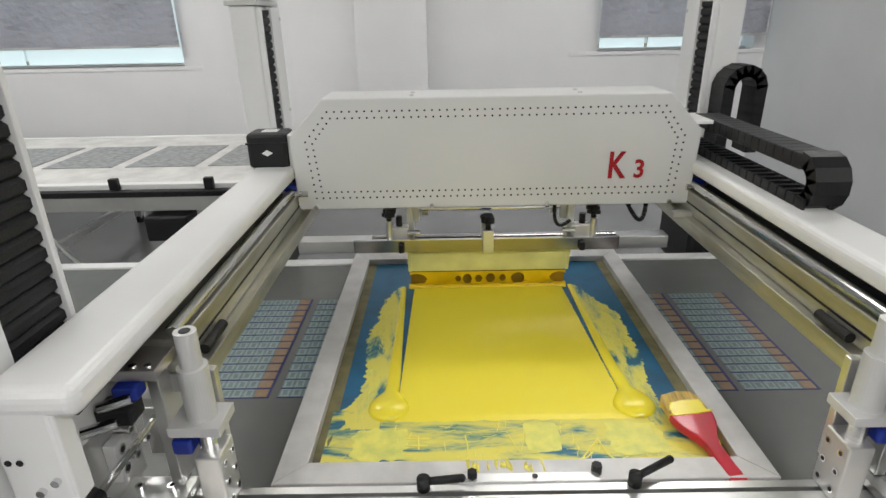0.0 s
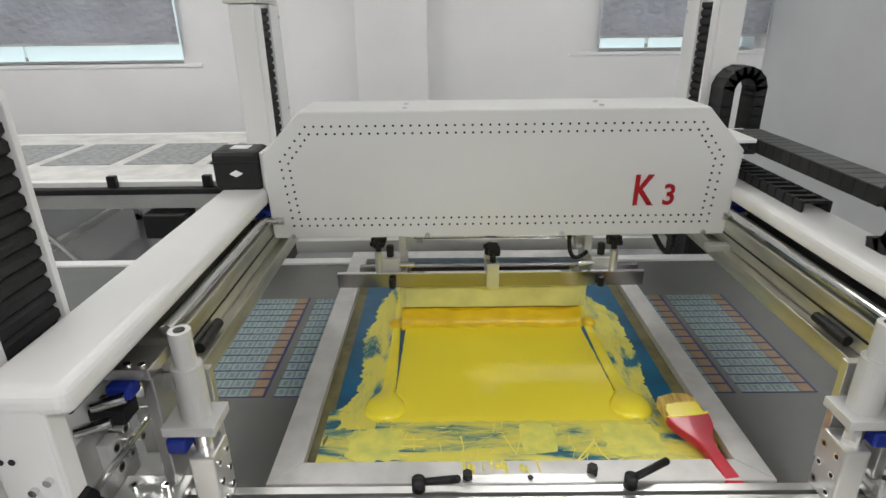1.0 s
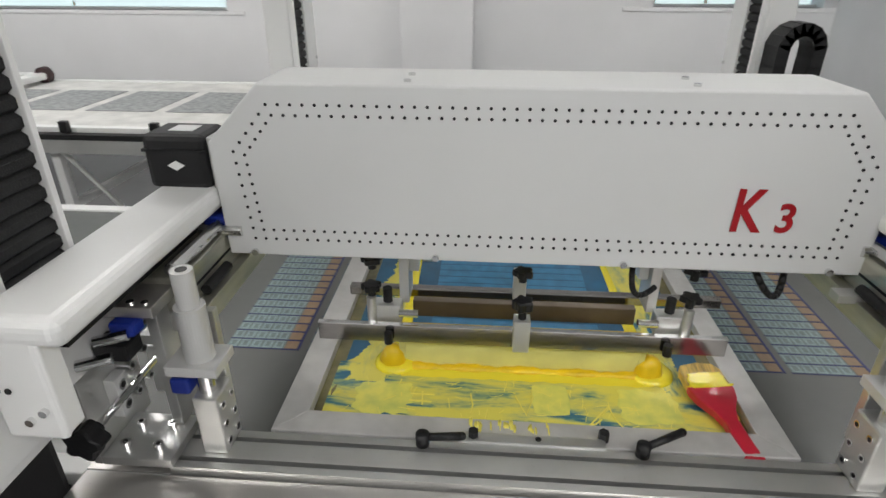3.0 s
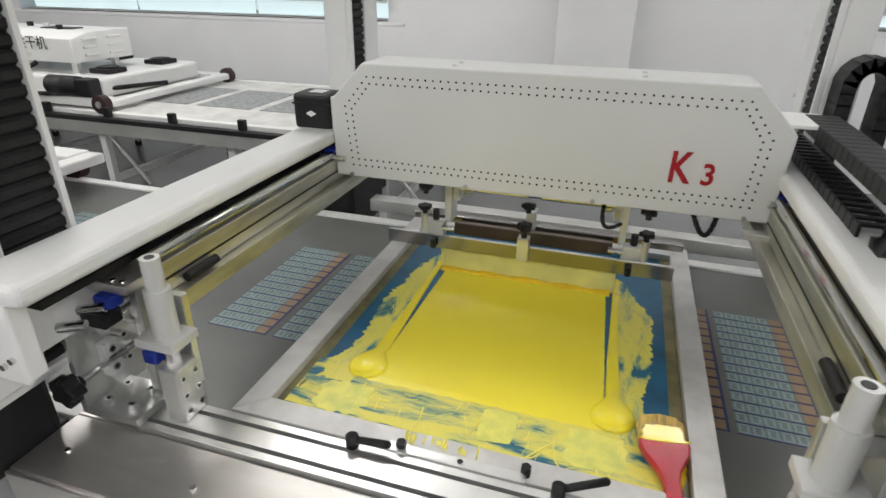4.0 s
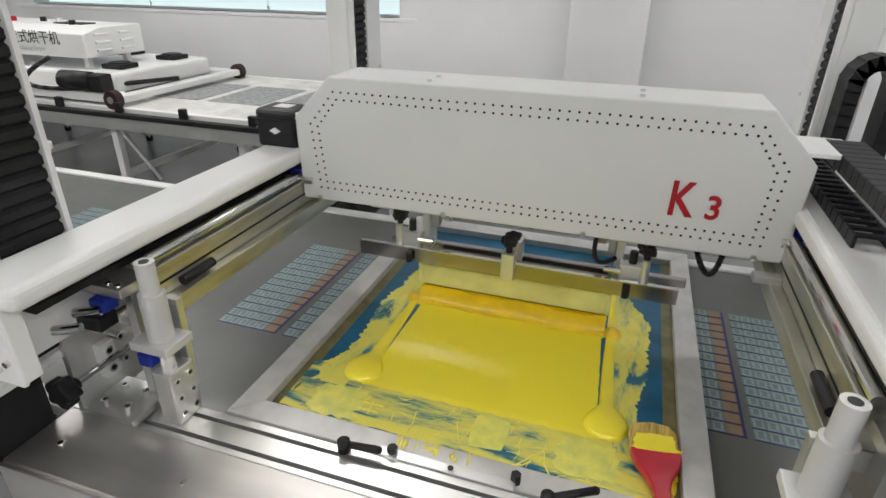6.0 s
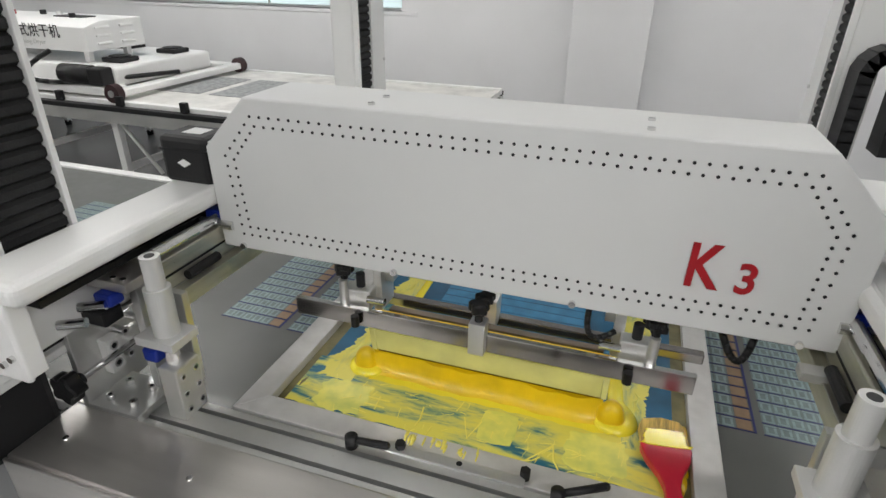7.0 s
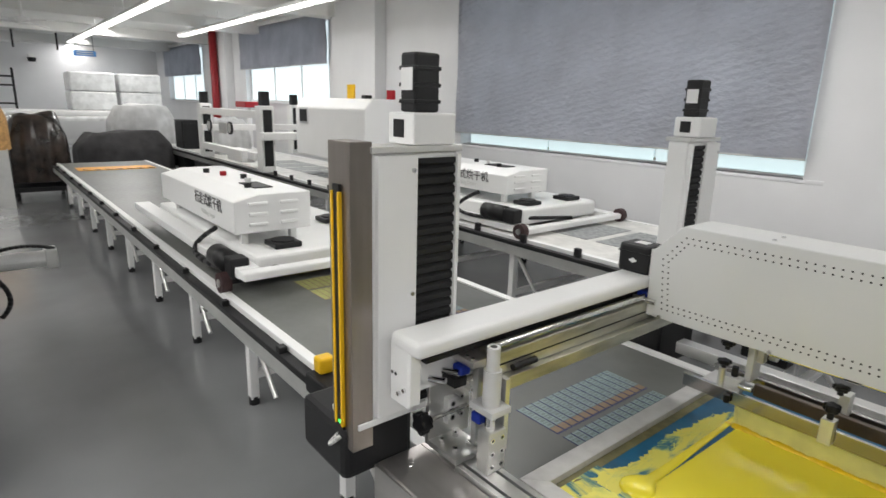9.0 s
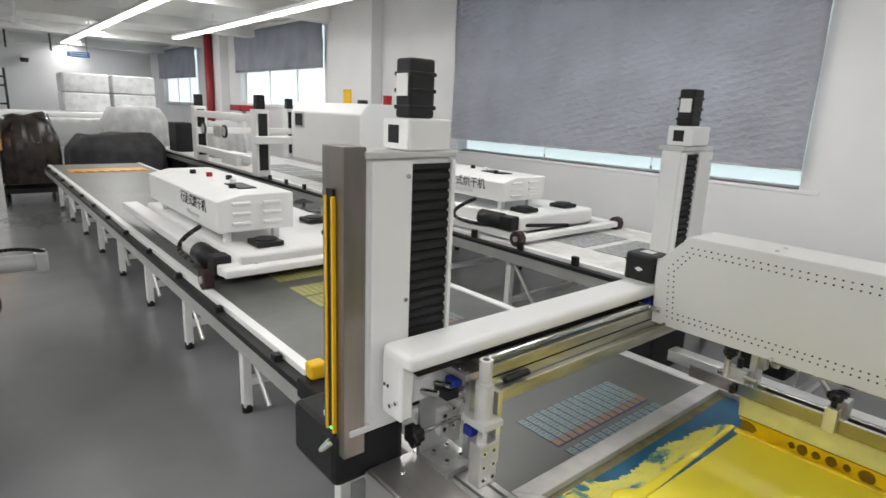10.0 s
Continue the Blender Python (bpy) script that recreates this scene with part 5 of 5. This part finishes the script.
for k in range(161):
    x = -0.148 + 0.308 * k / 160
    op = max([0.0] + [0.5 * h * math.sqrt(max(0.0, 1 - ((x - c) / w) ** 2)) for c, w, h in HOLES])
    bulge = 0.003 * math.sin(x * 60)
    zs = (0.0, 0.5 - op * 0.85, 0.5 + op * 0.85, 1.0)
    rows_.append([bm.verts.new((x, 0.034 + bulge * (1 - q) + 0.006 * (1 - q), MESH_Z + 0.033 * q)) for q in zs])
for u, v in zip(rows_, rows_[1:]):
    for q in (0, 2):
        bm.faces.new((u[q], u[q + 1], v[q + 1], v[q]))
ROLLM = fresh()
rows_ = []
for k in range(81):
    x = -0.149 + 0.310 * k / 80
    w = 0.0015 * math.sin(x * 47) + 0.001 * math.sin(x * 131)
    rows_.append([ROLLM.verts.new((x, y + w, MESH_Z + z)) for y, z in ((0.032, 0.029 + w), (0.0305, 0.021), (0.028, 0.012), (0.0235, 0.005), (0.017, 0.0012), (0.014, -0.001))])
for u, v in zip(rows_, rows_[1:]):
    for q in range(5):
        ROLLM.faces.new((u[q], u[q + 1], v[q + 1], v[q]))
ROLL = part("ink_roll", ROLLM, INKD, INKT, "deep yellow ink rolling before the blade", smooth=True, origin=(CX, 0.0, MESH_Z))
# Backing sheet in darker ink colour: shade put in behind the curtain's holes.
BACKING = part("ink_film", block(-0.147, 0.159, 0.046, 0.047, MESH_Z, MESH_Z + 0.033), INKSHADE, INKT, "ink sheet coloured dark for shade", origin=(CX, 0.0, MESH_Z))
CURTAIN = part("ink_curtain", bm, INKD, INKT, "torn curtain of ink under the lifted blade", smooth=True, origin=(CX, 0.0, MESH_Z))

# ---------------------------------------------------------------- brush on the screen
BR = thing("paint_brush", "red handled flat brush caked with yellow ink", "paint brush", (0.235, 0.07, ZF))
TILT = Matrix.Translation((0.235, 0.066, ZF + 0.004)) @ Matrix.Rotation(radians(8), 4, "Z") @ Matrix.Rotation(radians(6), 4, "X")


def tilted(bm):
    bmesh.ops.transform(bm, matrix=TILT, verts=bm.verts)
    return bm


bm = fresh()
prism(bm, [(-0.027, 0.0), (0.027, 0.0), (0.026, 0.03), (0.020, 0.040), (0.0, 0.0435), (-0.022, 0.039), (-0.027, 0.028)], "z", -0.005, 0.005, 0.0015)
part("bristles", tilted(bm), BRIS, BR, "bristles matted with ink")
bm = fresh()
prism(bm, [(-0.0275, 0.004), (-0.0278, -0.004), (-0.024, -0.018), (-0.013, -0.037), (-0.0085, -0.052), (-0.009, -0.085), (-0.011, -0.104), (-0.006, -0.112), (0.006, -0.112), (0.011, -0.104), (0.009, -0.085), (0.0085, -0.052), (0.013, -0.037), (0.024, -0.018), (0.0278, -0.004), (0.0275, 0.004)], "z", -0.0055, 0.0062, 0.002)
part("handle", tilted(bm), RED, BR, "glossy red plastic handle")
bm = patch(0.0, 0.012, 0.024, 0.012, 0.0055, 0.0066, 77, 40, 0.15)
part("ink_film", tilted(bm), INK, BR)
bm = patch(0.0, 0.001, 0.0275, 0.0022, 0.006, 0.0072, 78, 40, 0.2)
part("ink_rim", tilted(bm), INK, BR)


# ---------------------------------------------------------------- motion
# Way of the machine along the table, lift of its frame, and stroke of the carriage.
TRAVEL = [(0, 0), (2.8, 0), (3.0, -0.03), (3.25, -0.07), (3.5, -0.12), (3.8, -0.222), (4.0, -0.2803), (4.2, -0.304), (5, -0.304), (7.8, -0.304), (8.0, -0.3369), (8.25, -0.374), (8.5, -0.4237), (8.8, -0.53), (9.0, -0.5853), (9.2, -0.6074), (10, -0.6074)]
RAISE = [(0, -0.003), (1.5, -0.0025), (2.0, -0.002), (2.3, 0.006), (2.5, 0.008), (3.0, 0.007), (4.0, 0.0045), (4.5, 0.004), (5.0, -0.007), (5.5, -0.007), (7.0, -0.008), (7.5, 0.005), (8.0, 0.003), (8.5, 0.0072), (9.0, 0.006), (9.5, 0.005), (10, -0.004)]
STROKE = [(0, 0.460), (0.35, 0.456), (0.5, 0.440), (0.7, 0.392), (1.0, 0.309), (1.5, 0.188), (1.9, 0.092), (2.05, 0.075), (2.5, 0.073), (3.0, 0.075), (3.25, 0.12), (3.5, 0.21), (3.8, 0.338), (4.0, 0.402), (4.25, 0.445), (4.5, 0.453), (5.0, 0.452), (5.3, 0.444), (5.5, 0.423), (6.0, 0.290), (6.43, 0.188), (6.85, 0.090), (7.0, 0.076), (7.5, 0.068), (7.85, 0.072), (8.0, 0.093), (8.25, 0.14), (8.5, 0.213), (8.8, 0.33), (9.0, 0.396), (9.25, 0.438), (9.5, 0.448), (10, 0.4475)]

# Lift of the squeegee on the carriage: up on the way to the front, down on the way back.
SQUEEGEE = [(0, 0.031), (2.1, 0.031), (2.4, 0.004), (2.6, 0.0), (4.6, 0.0), (4.9, 0.031), (7.05, 0.031), (7.35, 0.0), (9.55, 0.0), (9.85, 0.031), (10, 0.031)]

# Height of the roll of ink before the blade.
GATHER = [(0, -0.031), (0.3, -0.022), (0.6, 0.0), (2.1, 0.0), (2.5, -0.020), (3.0, -0.031), (4.9, -0.031), (5.4, 0.0), (7.1, 0.0), (7.5, -0.020), (8.0, -0.031), (10, -0.031)]


def value(rows, t):
    return float(np.interp(t, [a for a, _ in rows], [b for _, b in rows]))


def motions():
    ts = sorted({round(a, 3) for r in (TRAVEL, RAISE, STROKE) for a, _ in r})
    walk(M, [(t, Matrix.Translation(at(value(TRAVEL, t), 0, TOP))) for t in ts])
    walk(LIFT, [(t, shift(z=value(RAISE, t))) for t in ts])
    walk(CAR, [(t, shift(y=value(STROKE, t), z=value(RAISE, t))) for t in ts])
    for ob in (SCR, RESID, INKT, BR):
        o = ORIGIN[ob]
        walk(ob, [(t, Matrix.Translation(at(o.x + value(TRAVEL, t), o.y, o.z + value(RAISE, t)))) for t in ts])
    fine = [k / 10 for k in range(101)]
    o = ORIGIN[NEARDRYER]
    walk(NEARDRYER, [(t, Matrix.Translation(at(o.x + 0.111 * (10 - t), o.y, o.z))) for t in (0, 2, 4, 6, 8, 10)])
    for ob in GEAR:
        walk(ob, [(t, shift(y=0.046, z=value(SQUEEGEE, t) - 0.031)) for t in fine])
    walk(ROLL, [(t, shift(y=value(STROKE, t), z=value(GATHER, t), base=ORIGIN[ROLL] - ORIGIN[INKT])) for t in fine])
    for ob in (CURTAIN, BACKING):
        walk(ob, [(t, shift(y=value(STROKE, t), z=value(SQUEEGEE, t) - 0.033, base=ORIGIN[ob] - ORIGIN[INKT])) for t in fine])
    base = ORIGIN[INKT]
    for k, (ob, y) in enumerate(STRIPS):
        o = ORIGIN[ob] - base
        # a strip lies still until the blade reaches it, and then rides before the blade
        walk(ob, [(t, shift(y=min(y, max(0.088, value(STROKE, t) + 0.034)) - y, z=-0.0012 - 0.00001 * k if y > value(STROKE, t) + 0.034 else 0.0, base=o)) for t in fine])
    o = ORIGIN[BEAD] - base
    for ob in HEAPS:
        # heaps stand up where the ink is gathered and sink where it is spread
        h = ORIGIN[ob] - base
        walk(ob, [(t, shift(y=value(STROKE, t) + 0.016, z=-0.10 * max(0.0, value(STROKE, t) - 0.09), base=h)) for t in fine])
    walk(BEAD, [(t, shift(y=value(STROKE, t) + 0.016, base=o)) for t in fine])


motions()
